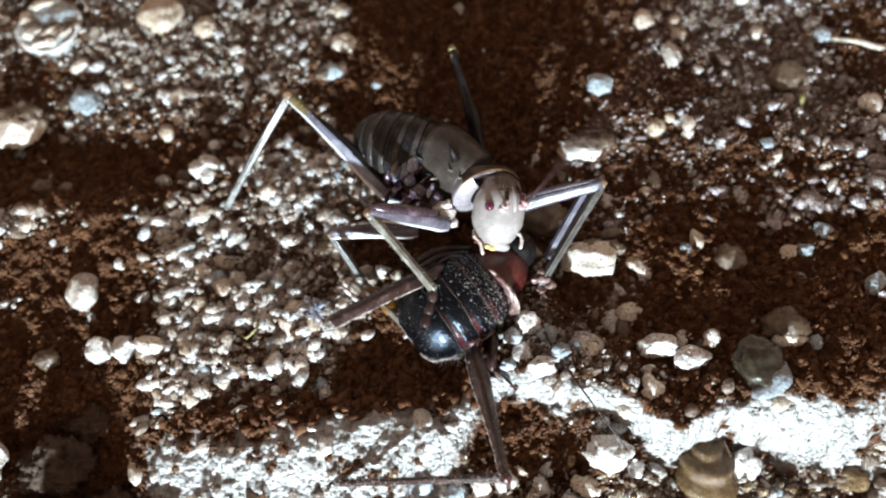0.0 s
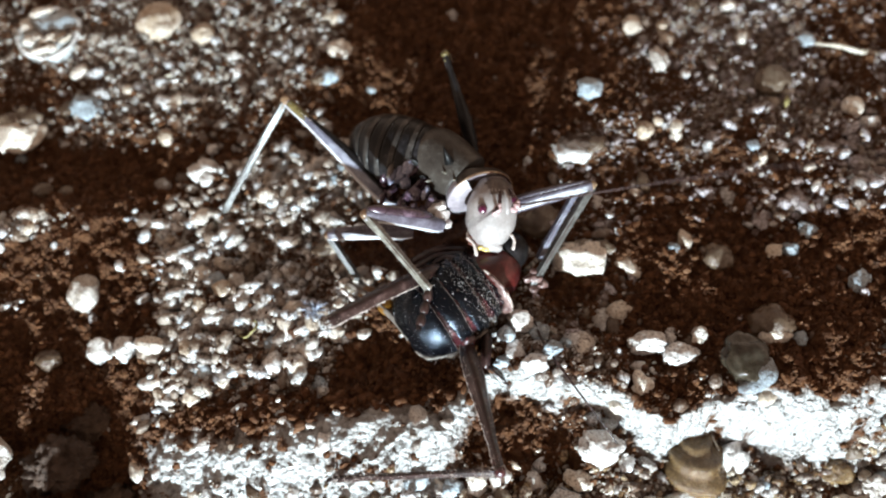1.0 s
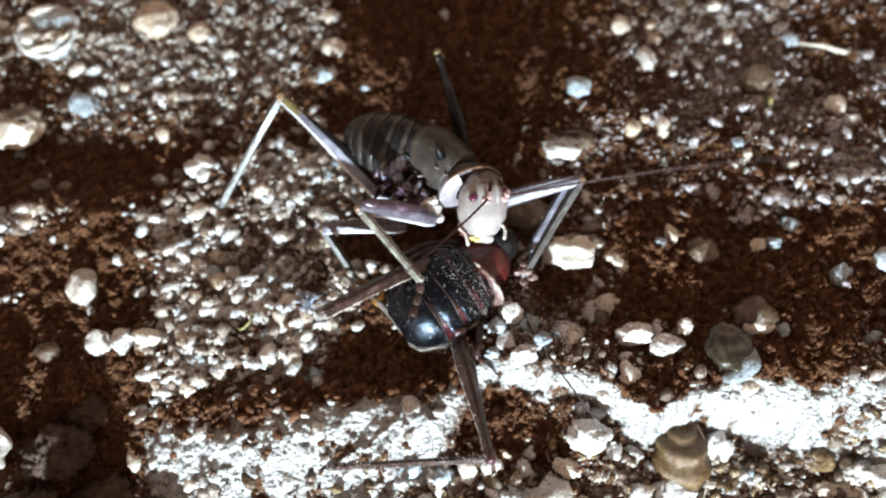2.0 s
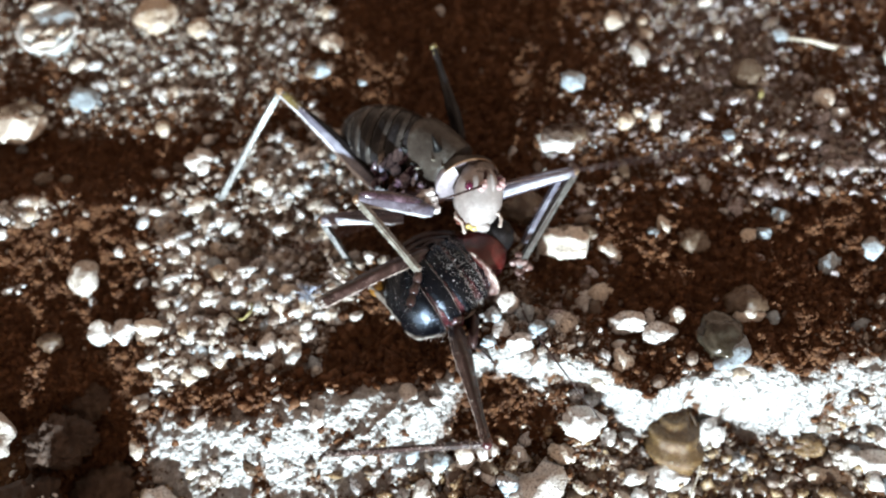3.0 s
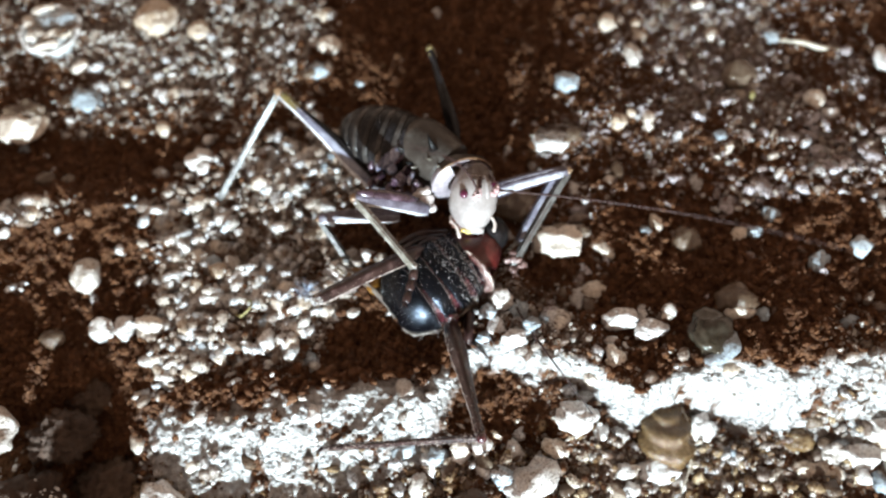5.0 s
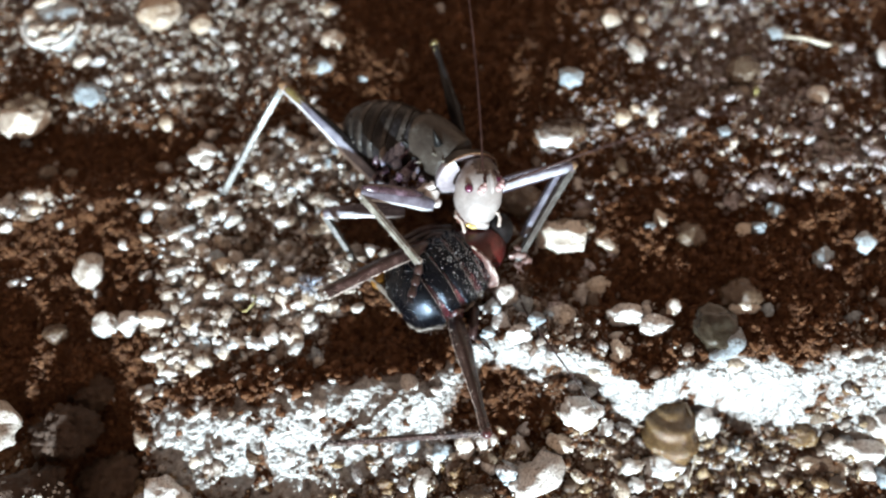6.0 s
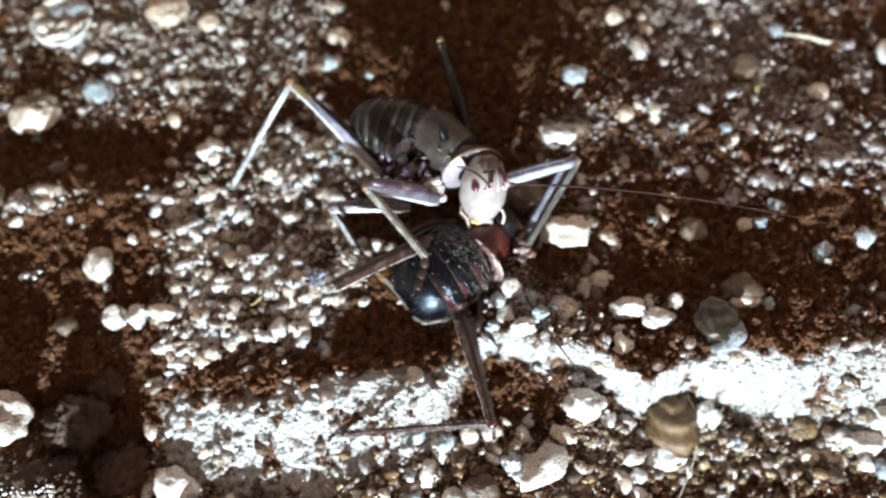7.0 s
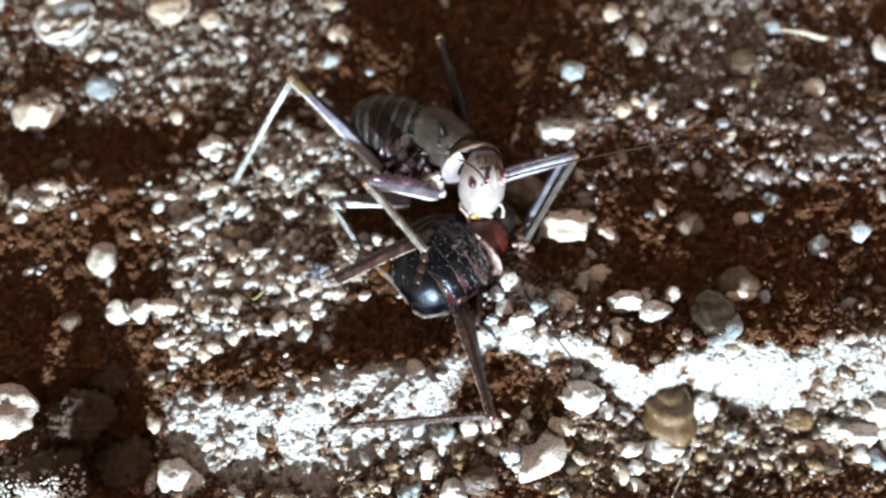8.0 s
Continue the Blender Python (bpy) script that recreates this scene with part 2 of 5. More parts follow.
def height(x, y):
    x, y = np.asarray(x, float), np.asarray(y, float)
    s, wide = bank(x, y)
    deep = np.interp(x, CREST_X, BANK_DEEP)
    lip = np.interp(x, [-60, -36, -24, 90], [0.6, 1.0, 3.0, 3.0])
    z = np.where(s > 0, lip - deep * smooth(0, 1, s), lip - lip * smooth(0, 16, -s * wide))
    z = z - 2.2 * smooth(14, 32, y) + 2.0 * smooth(38, 70, y)
    for hx, hy, rx, ry, h in HILLS:
        z = z + h * np.exp(-((x - hx) / rx) ** 2 - ((y - hy) / ry) ** 2)
    lumpy = 1.0 + 0.2 * smooth(0.1, 0.7, grit_patches(x, y) + crust_at(x, y))
    z = z + 2.2 * fbm(x, y, 14.0, 3) + (lumpy - 0.45 * crust_at(x, y)) * (1.3 * fbm(x + 50, y, 3.2, 3, 0.65) + 1.5 * fbm(x + 5, y + 70, 1.4, 2, 0.6))
    return z


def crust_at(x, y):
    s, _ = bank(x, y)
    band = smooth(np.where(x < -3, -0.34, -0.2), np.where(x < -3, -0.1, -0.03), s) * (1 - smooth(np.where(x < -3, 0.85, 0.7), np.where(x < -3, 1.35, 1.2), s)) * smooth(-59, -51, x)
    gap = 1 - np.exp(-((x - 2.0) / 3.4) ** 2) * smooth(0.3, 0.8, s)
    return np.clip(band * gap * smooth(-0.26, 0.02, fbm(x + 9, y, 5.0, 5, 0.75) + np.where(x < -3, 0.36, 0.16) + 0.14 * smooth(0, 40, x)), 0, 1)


def grit_patches(x, y):
    d = 0.25 + 0.9 * fbm(x, y, 11.0, 3)
    for px, py, rx, ry, w in PATCHES:
        d = d + 0.8 * w * np.exp(-((x - px) / rx) ** 2 - ((y - py) / ry) ** 2)
    for px, py, rx, ry, w in BARE:
        d = d - w * np.exp(-((x - px) / rx) ** 2 - ((y - py) / ry) ** 2)
    return np.clip(d, 0.02, 1)


def spread(lo, hi, step, far):
    core = np.arange(lo, hi + step / 2, step)
    out, s, d = [], step, 0.0
    while d < far:
        s *= 1.35
        d += s
        out.append(d)
    return np.concatenate([lo - np.array(out[::-1]), core, hi + np.array(out)])


def raw_mesh(name, verts, faces, material, smooth_shade=True):
    """A mesh from arrays of corners (in mm) and equal-sided faces."""
    me = bpy.data.meshes.new(name)
    n, k = faces.shape
    me.vertices.add(len(verts))
    me.vertices.foreach_set("co", (np.asarray(verts, np.float32) * MM).ravel())
    me.loops.add(n * k)
    me.loops.foreach_set("vertex_index", faces.ravel().astype(np.int32))
    me.polygons.add(n)
    me.polygons.foreach_set("loop_start", np.arange(0, n * k, k, dtype=np.int32))
    me.polygons.foreach_set("use_smooth", np.full(n, smooth_shade))
    me.update(calc_edges=True)
    me.materials.append(material)
    return me


def build_ground():
    xs, ys = spread(-112, 112, 0.45, 3000), spread(-78, 92, 0.45, 3000)
    X, Y = np.meshgrid(xs, ys)
    Z = height(X, Y)
    verts = np.stack([X, Y, Z], -1).reshape(-1, 3)
    nx, ny = len(xs), len(ys)
    i = (np.arange(ny - 1)[:, None] * nx + np.arange(nx - 1)[None]).ravel()
    faces = np.stack([i, i + 1, i + nx + 1, i + nx], -1)
    me = raw_mesh("ground", verts, faces, SOIL)
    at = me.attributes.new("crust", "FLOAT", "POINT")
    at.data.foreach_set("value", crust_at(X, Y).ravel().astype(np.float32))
    at = me.attributes.new("sandy", "FLOAT", "POINT")
    at.data.foreach_set("value", smooth(0.68 - 0.1 * smooth(18, 34, X) * smooth(-2, 12, Y) - 0.2 * smooth(-12, -26, X) * smooth(26, 40, Y), 1.0, grit_patches(X, Y)).ravel().astype(np.float32))
    ob = new("ground", me)
    tagged(ob, "dark reddish-brown damp soil with a pale crusted bank", "ground", kind="structure")


build_ground()


# ---------------------------------------------------------------- gravel
def ico(level):
    bm = bmesh.new()
    bmesh.ops.create_icosphere(bm, subdivisions=level, radius=1.0)
    v = np.array([p.co[:] for p in bm.verts])
    f = np.array([[p.index for p in q.verts] for q in bm.faces])
    bm.free()
    return v, f


def grit_amount(x, y):
    return grit_patches(x, y) * (1 - 0.75 * crust_at(x, y))


def scatter(name, count, lo, hi, level, label, sink, material=GRIT, everywhere=False, ys=(-63, 68), xs=(-98, 106)):
    x, y = rng.uniform(*xs, count), rng.uniform(*ys, count)
    keep = rng.random(count) < (1 - 0.85 * crust_at(x, y) * (material == AMBER_GRIT)) * ((1 - 0.7 * grit_amount(x, y)) * (1 - crust_at(x, y)) ** 2 if everywhere else grit_amount(x, y) ** (1.35 if material == FINE_GRIT else 1.0))
    if level > 1 and not everywhere:
        # coarse gravel lies in clots, and only thinly in the sandy corner behind
        keep &= rng.random(count) < (0.1 + 0.9 * smooth(-0.16, 0.10, fbm(x + 120, y * 1.25 + 40, 7.0, 3))) * (1 - 0.55 * smooth(18, 34, x) * smooth(-2, 12, y)) * (1 - 0.65 * smooth(-12, -26, x) * smooth(26, 40, y))
    x, y = x[keep], y[keep]
    n = len(x)
    v, f = ico(level)
    size = (lo + (hi - lo) * rng.random(n) ** 2.2) * (1 - 0.35 * smooth(20, 40, x) * smooth(5, 20, y))
    sc = size[:, None] * rng.uniform(0.65, 1.2, (n, 3)) * np.array([1.4, 0.9, 0.85])
    jit = 1 + rng.normal(0, 0.11 if level > 1 else 0.2, (n, len(v)))
    for swell, often in ((0.17, 2.2), (0.1, 4.0)):
        w, turn = rng.normal(0, 1, (n, 3)), rng.uniform(0, 6.28, n)
        w /= np.linalg.norm(w, axis=1)[:, None]
        jit = jit + swell * np.sin(often * (w @ v.T) + turn[:, None])
    p = v[None] * jit[..., None] * sc[:, None]
    a, b = rng.normal(0.35, 0.75, n), rng.normal(0, 0.45, n)
    ca, sa, cb, sb = np.cos(a)[:, None], np.sin(a)[:, None], np.cos(b)[:, None], np.sin(b)[:, None]
    px, pz = p[..., 0] * cb - p[..., 2] * sb, p[..., 0] * sb + p[..., 2] * cb
    qx, qy = px * ca - p[..., 1] * sa, px * sa + p[..., 1] * ca
    z0 = height(x, y) + size * sink
    verts = np.stack([qx + x[:, None], qy + y[:, None], pz + z0[:, None]], -1).reshape(-1, 3)
    faces = (f[None] + (np.arange(n) * len(v))[:, None, None]).reshape(-1, 3)
    ob = new(name, raw_mesh(name, verts, faces, material, smooth_shade=level > 1))
    tagged(ob, label, "gravel", kind="stuff")


scatter("gravel", 9000, 0.4, 1.5, 2, "loose pale grey and brown gravel on dark soil", 0.2)
scatter("pebbly_gravel", 3800, 0.5, 1.35, 2, "packed white, blue-grey and pinkish gravel beside the crickets", 0.25, DRIFT, xs=(-62, -8), ys=(-34, 24))
scatter("pebbly_gravel", 900, 0.4, 1.2, 2, "small white and pinkish gravel on a brown soil ledge", 0.25, DRIFT, xs=(-98, -72), ys=(-8, 20))
scatter("pebbly_gravel", 1300, 0.4, 1.2, 2, "pale crusty gravel gathered on brown soil", 0.25, DRIFT, xs=(58, 100), ys=(-4, 26))
scatter("lavender_gravel", 4200, 0.7, 1.9, 2, "lavender-grey gravel bedded in brown soil", 0.1, LAVENDER_GRIT, ys=(-22, 68), xs=(22, 106))
scatter("grit", 95000, 0.13, 0.5, 1, "fine pale sand grains strewn over dark soil", 0.3, FINE_GRIT)
scatter("lavender_sand", 8500, 0.22, 0.75, 1, "pale lavender sand strewn over brown soil", 0.3, LAVENDER_GRIT, ys=(-4, 68), xs=(22, 106))
scatter("beige_sand", 5000, 0.2, 0.6, 1, "pinkish beige sand round half-buried stones", 0.3, FINE_GRIT, ys=(30, 68), xs=(-98, -14))
scatter("amber_gravel", 5600, 0.3, 1.2, 2, "glassy amber and tan gravel below the bank", 0.2, AMBER_GRIT, ys=(-62, -38))
scatter("soil_clumps", 1500, 0.3, 0.85, 2, "dark brown clumps of damp soil", 0.0, CRUMB, True, ys=(-24, 40), xs=(16, 106))
scatter("soil_clumps", 900, 0.4, 1.1, 2, "dark brown clumps of damp soil", 0.0, CRUMB, True, ys=(-34, -14), xs=(-42, 12))
scatter("soil_clumps", 500, 0.3, 0.8, 2, "dark brown clumps of damp soil", 0.0, CRUMB, True, ys=(22, 66), xs=(-24, 34))
scatter("soil_crumbs", 95000, 0.18, 0.65, 1, "dark reddish-brown crumbs of soil", 0.15, CRUMB, True)


def tube(points, radii, sides=14, squash=1.0, up=None, close=True, bm=None, ease=4, flute=0.0):
    """A tapered tube along smooth points (mm)."""
    pts, rad = [Vector(p) for p in points], list(radii)
    if ease > 1 and len(pts) > 2:
        full_p, full_r = [], []
        for i in range(len(pts) - 1):
            a, b = pts[max(i - 1, 0)], pts[i]
            c, d = pts[i + 1], pts[min(i + 2, len(pts) - 1)]
            for k in range(ease):
                s = k / ease
                full_p.append(0.5 * (2 * b + (c - a) * s + (2 * a - 5 * b + 4 * c - d) * s * s + (3 * b - a - 3 * c + d) * s ** 3))
                full_r.append(rad[i] + (rad[i + 1] - rad[i]) * (s * s * (3 - 2 * s) * 0.5 + s * 0.5))
        pts, rad = full_p + [pts[-1]], full_r + [rad[-1]]
    bm = bm or bmesh.new()
    ref = Vector(up) if up else Vector((0, 0, 1))
    rings = []
    for i, p in enumerate(pts):
        d = (pts[min(i + 1, len(pts) - 1)] - pts[max(i - 1, 0)]).normalized()
        if abs(d.dot(ref)) > 0.97:
            ref = Vector((1, 0, 0)) if abs(d.x) < 0.9 else Vector((0, 1, 0))
        u = d.cross(ref).normalized()
        v = u.cross(d).normalized()
        if not up:
            ref = v
        rings.append([bm.verts.new(p + rad[i] * (1 + flute * math.cos(4 * a)) * (math.cos(a) * u + squash * math.sin(a) * v))
                      for a in (2 * math.pi * k / sides for k in range(sides))])
    for a, b in zip(rings, rings[1:]):
        for k in range(sides):
            bm.faces.new((a[k], a[(k + 1) % sides], b[(k + 1) % sides], b[k]))
    if close:
        bm.faces.new(rings[0][::-1])
        bm.faces.new(rings[-1])
    return bm


def lump(bm, at, radii, level=3, turn=None):
    """Adds a rounded lump to bm."""
    made = bmesh.ops.create_icosphere(bm, subdivisions=level, radius=1.0)["verts"]
    turn = turn or Matrix.Identity(3)
    for v in made:
        v.co = turn @ Vector((v.co.x * radii[0], v.co.y * radii[1], v.co.z * radii[2])) + Vector(at)
    return bm


BASES = {}


def part(name, bm, material, parent, label="", at=None, smooth_shade=True):
    """Links a bmesh (in mm, world places) as one mesh under a thing; at: its own origin."""
    under = BASES.get(parent.name, Vector()) if parent else Vector()
    base = Vector(at) if at else under
    bmesh.ops.recalc_face_normals(bm, faces=bm.faces)
    me = bpy.data.meshes.new(name)
    for v in bm.verts:
        v.co = (v.co - base) * MM
    for f in bm.faces:
        f.smooth = smooth_shade
    bm.to_mesh(me)
    bm.free()
    me.materials.append(material)
    ob = new(name, me)
    ob.parent = parent
    ob.location = (base - under) * MM
    BASES[ob.name] = base
    if label:
        ob["label"] = label
    return ob


def stone(name, x, y, rx, ry, material, label, rz=None, turn=0.0, lift=0.25, rough=0.12, z=None, flat=1.0, category="stone", rings=0.0, level=4):
    """One rounded or broken stone, half bedded in the soil."""
    rz = rz or 0.68 * min(rx, ry)
    bm = bmesh.new()
    bmesh.ops.create_icosphere(bm, subdivisions=level, radius=1.0)
    seed = Vector((x * 3.1, y * 1.7, rx))
    z0 = float(height(x, y)) if z is None else z
    m = Matrix.Rotation(radians(turn), 3, "Z")
    chips = random.Random(int(x * 37 + y * 91))
    cuts = []
    if rough >= 0.14:
        for k in range(9):
            w = Vector((chips.gauss(0, 1), chips.gauss(0, 1), chips.gauss(0.25, 0.8))).normalized()
            cuts.append((w, chips.uniform(0.66, 0.9)))
    for v in bm.verts:
        d = v.co.normalized()
        r = 1 + rough * 2.2 * noise.noise(d * 1.3 + seed) + rough * noise.noise(d * 3.4 + seed) + 0.4 * rough * noise.noise(d * 9 + seed)
        cell = noise.cell_vector(d * 1.6 + seed)
        r *= 1 - 0.7 * rough * cell.x
        if rings:
            r *= 1 + rings * math.sin(14 * (d - Vector((0.1, 0.75, 0.6))).length)
        if category == "clod":
            r += 0.16 * noise.noise(d * 4 + seed) + 0.12 * noise.noise(d * 9 + seed) + 0.09 * noise.noise(d * 19 + seed)
        q = d * r
        for w, far in cuts:
            over = q.dot(w) - far
            if over > 0:
                q -= 0.88 * over * w
        p = Vector((q.x * rx, q.y * ry, q.z * rz)) * (1.08 if cuts else 1.0)
        if flat < 1:
            p.z = min(p.z, flat * rz + 0.06 * p.z)
        v.co = m @ p + Vector((x, y, z0 + lift * rz))
    ob = part(name, bm, material, None, label, at=(x, y, z0))
    return tagged(ob, label, category)


def earth_cap(rock, x, y, z, rx, ry, rz, turn=0.0, stuff=None):
    """Dark lump that stands in for shade on one side of a stone."""
    bm = bmesh.new()
    lump(bm, (0, 0, 0), (rx, ry, rz), 4, Matrix.Rotation(radians(turn), 3, "Z"))
    for v in bm.verts:
        v.co += Vector((x, y, z + float(height(x, y))))
        v.co += 0.9 * noise.noise_vector(v.co * 0.45) + 0.4 * noise.noise_vector(v.co * 1.3)
    part("earth_cap", bm, stuff or CLOD, rock, "dark lump standing in for shade on the stone")


W = "pale white quartz pebble half bedded in dark soil"
ROUND = stone("round_stone", -80.2, 58.6, 7.2, 6.9, WEATHERED, "round flat blue-grey stone with a wrinkled cream rim", rz=3.2, z=-1.8, flat=0.75, rough=0.07)
for x, y, rx, ry, turn in ((-83.2, 56.9, 2.5, 1.2, 20), (-79.9, 56.2, 2.0, 1.0, 35), (-76.6, 56.6, 2.4, 1.0, 32), (-80.4, 53.8, 3.2, 0.9, 8), (-85.0, 60.6, 1.3, 2.2, 20), (-82.0, 64.0, 3.0, 1.0, 12)):
    fold = lump(bmesh.new(), (0, 0, 0), (rx, ry, 0.75), 3, Matrix.Rotation(radians(turn), 3, "Z"))
    for vert in fold.verts:
        vert.co += Vector((x, y, 1.45))
        vert.co += 0.6 * noise.noise_vector(vert.co * 0.5) + 0.25 * noise.noise_vector(vert.co * 1.5)
    part("crust_fold", fold, CREAM_STONE, ROUND, "crumbly cream fold of crust")
face = bmesh.new()
lump(face, (-78.9, 60.9, 1.35), (4.9, 2.7, 0.75), 4, Matrix.Rotation(radians(-6), 3, "Z"))
for vert in face.verts:
    vert.co += 0.6 * noise.noise_vector(vert.co * 0.45)
part("worn_face", face, BLUE_STONE, ROUND, "smooth blue-grey worn face")
for crack_line in (((-85.4, 58.3), (-83.0, 58.9), (-81.3, 57.6), (-79.2, 58.3), (-76.5, 58.2), (-74.4, 59.4)), ((-81.6, 55.0), (-79.4, 55.0), (-77.4, 55.6), (-75.4, 57.6))):
    crack = tube([(x, y, 1.75) for x, y in crack_line], [0.1, 0.42, 0.3, 0.46, 0.34, 0.1][:len(crack_line)], 8, 0.7)
    for vert in crack.verts:
        vert.co += 0.4 * noise.noise_vector(vert.co * 0.8)
    part("crack", crack, CLOD, ROUND, "dark strip that marks a crack")
rim_line = [(-80.2 + 6.6 * math.cos(k * math.pi / 8), 58.6 + 6.3 * math.sin(k * math.pi / 8), 0.6) for k in range(17)]
rim = tube(rim_line, [0.55 + 0.25 * math.sin(k * 2.1) for k in range(17)], 10)
for vert in rim.verts:
    vert.co += 0.6 * noise.noise_vector(vert.co * 0.35) + 0.2 * noise.noise_vector(vert.co * 1.4)
part("crust_rim", rim, WHITE_STONE, ROUND, "crumbly pale rim")
stone("stone", -56.0, 58.5, 4.4, 4.6, CREAM_STONE, "tan stone with a grey worn face")
stone("pebble", -46.4, 55.3, 2.7, 2.4, CREAM_STONE, "pale tan pebble among fine gravel")
stone("pebble", -71.7, 40.3, 3.5, 3.1, BLUE_STONE, "flat blue-grey pebble on brown soil", rz=2.6)
BROKEN = stone("stone", -85.3, 34.4, 4.8, 4.6, CREAM_STONE, "broken cream stone with a top darkened for shade", rough=0.22, lift=0.7)
earth_cap(BROKEN, -83.9, 37.0, 2.0, 4.4, 3.0, 2.6, 10, BROWN_STONE)
stone("pebble", -45.4, 21.8, 3.1, 2.7, WHITE_STONE, "blocky white pebble lying on bare soil", rough=0.2, rz=2.6)
stone("pebble", -20.2, 41.8, 2.7, 1.8, BLUE_STONE, "small blue-white pebble on dark soil")
stone("pebble", -17.2, 48.5, 2.7, 2.2, CREAM_STONE, "small pinkish tan pebble among gravel")
stone("pebble", -25.2, 19.7, 2.4, 1.8, WHITE_STONE, W)
stone("pebble", 49.8, 38.6, 1.9, 2.8, WHITE_STONE, W, rough=0.2)
stone("pebble", 33.9, 31.5, 2.7, 2.3, BLUE_STONE, "pale lavender-white pebble among gravel")
DARK_TOP = stone("stone", 28.9, 18.4, 4.2, 2.8, WHITE_STONE, "white stone with a top darkened for shade")
earth_cap(DARK_TOP, 29.6, 19.8, 2.0, 3.6, 1.7, 1.0, -8)
FLAT = stone("flat_stone", 26.7, -5.1, 6.0, 3.2, CREAM_STONE, "broad cream stone beside the crickets", rough=0.18, turn=-6)
earth_cap(FLAT, 27.4, -3.2, 2.0, 5.4, 1.8, 1.0, -4, BROWN_STONE)
stone("stone", 19.8, 4.5, 5.0, 3.8, BROWN_STONE, "smooth brown stone behind the cricket")
stone("pebble", 52.0, -7.2, 3.0, 2.7, BROWN_STONE, "rounded tan and brown pebble", rz=2.9)
stone("pebble", 44.2, -4.8, 1.3, 1.1, BLUE_STONE, "tiny bluish white pebble", rz=1.8)
stone("pebble", 65.9, -6.9, 1.7, 1.4, BLUE_STONE, "tiny bluish white pebble", rz=2.2)
stone("pebble", 76.5, -14.6, 2.2, 2.1, BLUE_STONE, "small bluish white pebble on bare soil", rough=0.2)
BROWNISH = stone("stone", 58.1, -21.4, 4.0, 3.6, BROWN_STONE, "rounded brown stone with its lit lower side made pale", rz=3.4)
# Pale lump stands in for torchlight on the stone's lower side.
face = bmesh.new()
lump(face, (58.2, -23.6, float(height(58.1, -21.4)) + 1.6), (3.0, 1.6, 1.6), 3)
for vert in face.verts:
    vert.co += 0.5 * noise.noise_vector(vert.co * 0.6)
part("pale_face", face, CREAM_STONE, BROWNISH, "pale lump standing in for the lit lower face")
stone("pebble", 35.6, -22.6, 3.3, 2.4, WHITE_STONE, W, rough=0.2, rz=2.6)
stone("pebble", 40.8, -25.4, 3.3, 2.2, WHITE_STONE, W, rough=0.2)
stone("pebble", 45.4, -22.0, 1.7, 1.4, WHITE_STONE, W, rz=1.8)
SMOOTH = stone("stone", 51.1, -28.2, 4.2, 4.8, GLASSY, "smooth grey-brown stone with a painted crescent highlight", rz=2.6)
# Pale sliver stands in for the bright reflection along the rim.
sliver = tube([(48.6, -33.0, 0.6), (51.2, -32.6, 1.5), (53.6, -30.6, 1.9), (54.6, -28.4, 1.6)], [0.4, 1.5, 1.9, 0.6], 12, 0.6)
for vert in sliver.verts:
    vert.co += Vector((0, 0, float(height(51.1, -28.2)))) + 0.4 * noise.noise_vector(vert.co * 0.7)
part("pale_edge", sliver, BLUE_STONE, SMOOTH, "pale crescent standing in for the stone's highlight")
stone("pebble", 62.3, -24.6, 1.3, 1.3, BLUE_STONE, "tiny bluish white pebble")
stone("ringed_stone", 42.8, -43.2, 5.0, 7.6, RINGED, "ringed amber-brown stone at the foot of the bank", rings=0.12, rough=0.06)
stone("pebble", -68.1, -2.1, 3.0, 3.7, WHITE_STONE, "oval grey-white pebble on bare soil", rough=0.08, rz=2.8)
stone("pebble", -64.5, -13.4, 2.3, 2.35, WHITE_STONE, "white pebble in a row of three", rz=2.6, lift=0.7, rough=0.2)
stone("pebble", -60.2, -13.2, 2.15, 2.35, WHITE_STONE, "white pebble in a row of three", rough=0.2, rz=2.3, lift=0.5, turn=35)
stone("pebble", -54.9, -13.9, 2.9, 2.4, CREAM_STONE, "white pebble in a row of three", rz=2.2, rough=0.2, turn=-20)
stone("pebble", -50.2, -14.6, 2.2, 1.5, BLUE_STONE, "small bluish pebble beside a row of three", rough=0.2, turn=-25)
stone("pebble", -73.7, -14.4, 2.4, 2.0, BROWN_STONE, "small orange-brown pebble in shade")
stone("pebble", -42.7, -1.9, 1.8, 1.8, BLUE_STONE, "round bluish white pebble", rough=0.05)
stone("pebble", -23.8, -23.7, 1.9, 1.8, BLUE_STONE, "sugary blue-white crystal pebble", rough=0.25)
stone("stone", -83.2, -32.0, 6.2, 5.0, WHITE_STONE, "large brightly lit white stone", rough=0.18, lift=1.15, rz=5.4)
SPRINKLED = stone("earth_clod", -76.6, -46.6, 8.0, 7.0, CLOD, "crumbly dark clod sprinkled with white grains", rough=0.135, category="clod", z=-5.4, rz=5.0, level=5)
# White grains on the torch side stand in for lit sparkles.
grains = bmesh.new()
sprinkle = random.Random(4)
for k in range(900):
    a, e = sprinkle.gauss(-1.5, 0.9), sprinkle.uniform(0.2, 1.5)
    d = Vector((math.cos(a) * math.cos(e), math.sin(a) * math.cos(e), math.sin(e)))
    lump(grains, Vector((-76.8, -46.6, -4.0)) + Vector((d.x * 8.2, d.y * 7.2, d.z * 5.2)), [sprinkle.uniform(0.12, 0.42)] * 3, 1)
tagged(part("grain_dusting", grains, WHITE_STONE, SPRINKLED, "white grains standing in for lit sparkles"), kind="stuff")
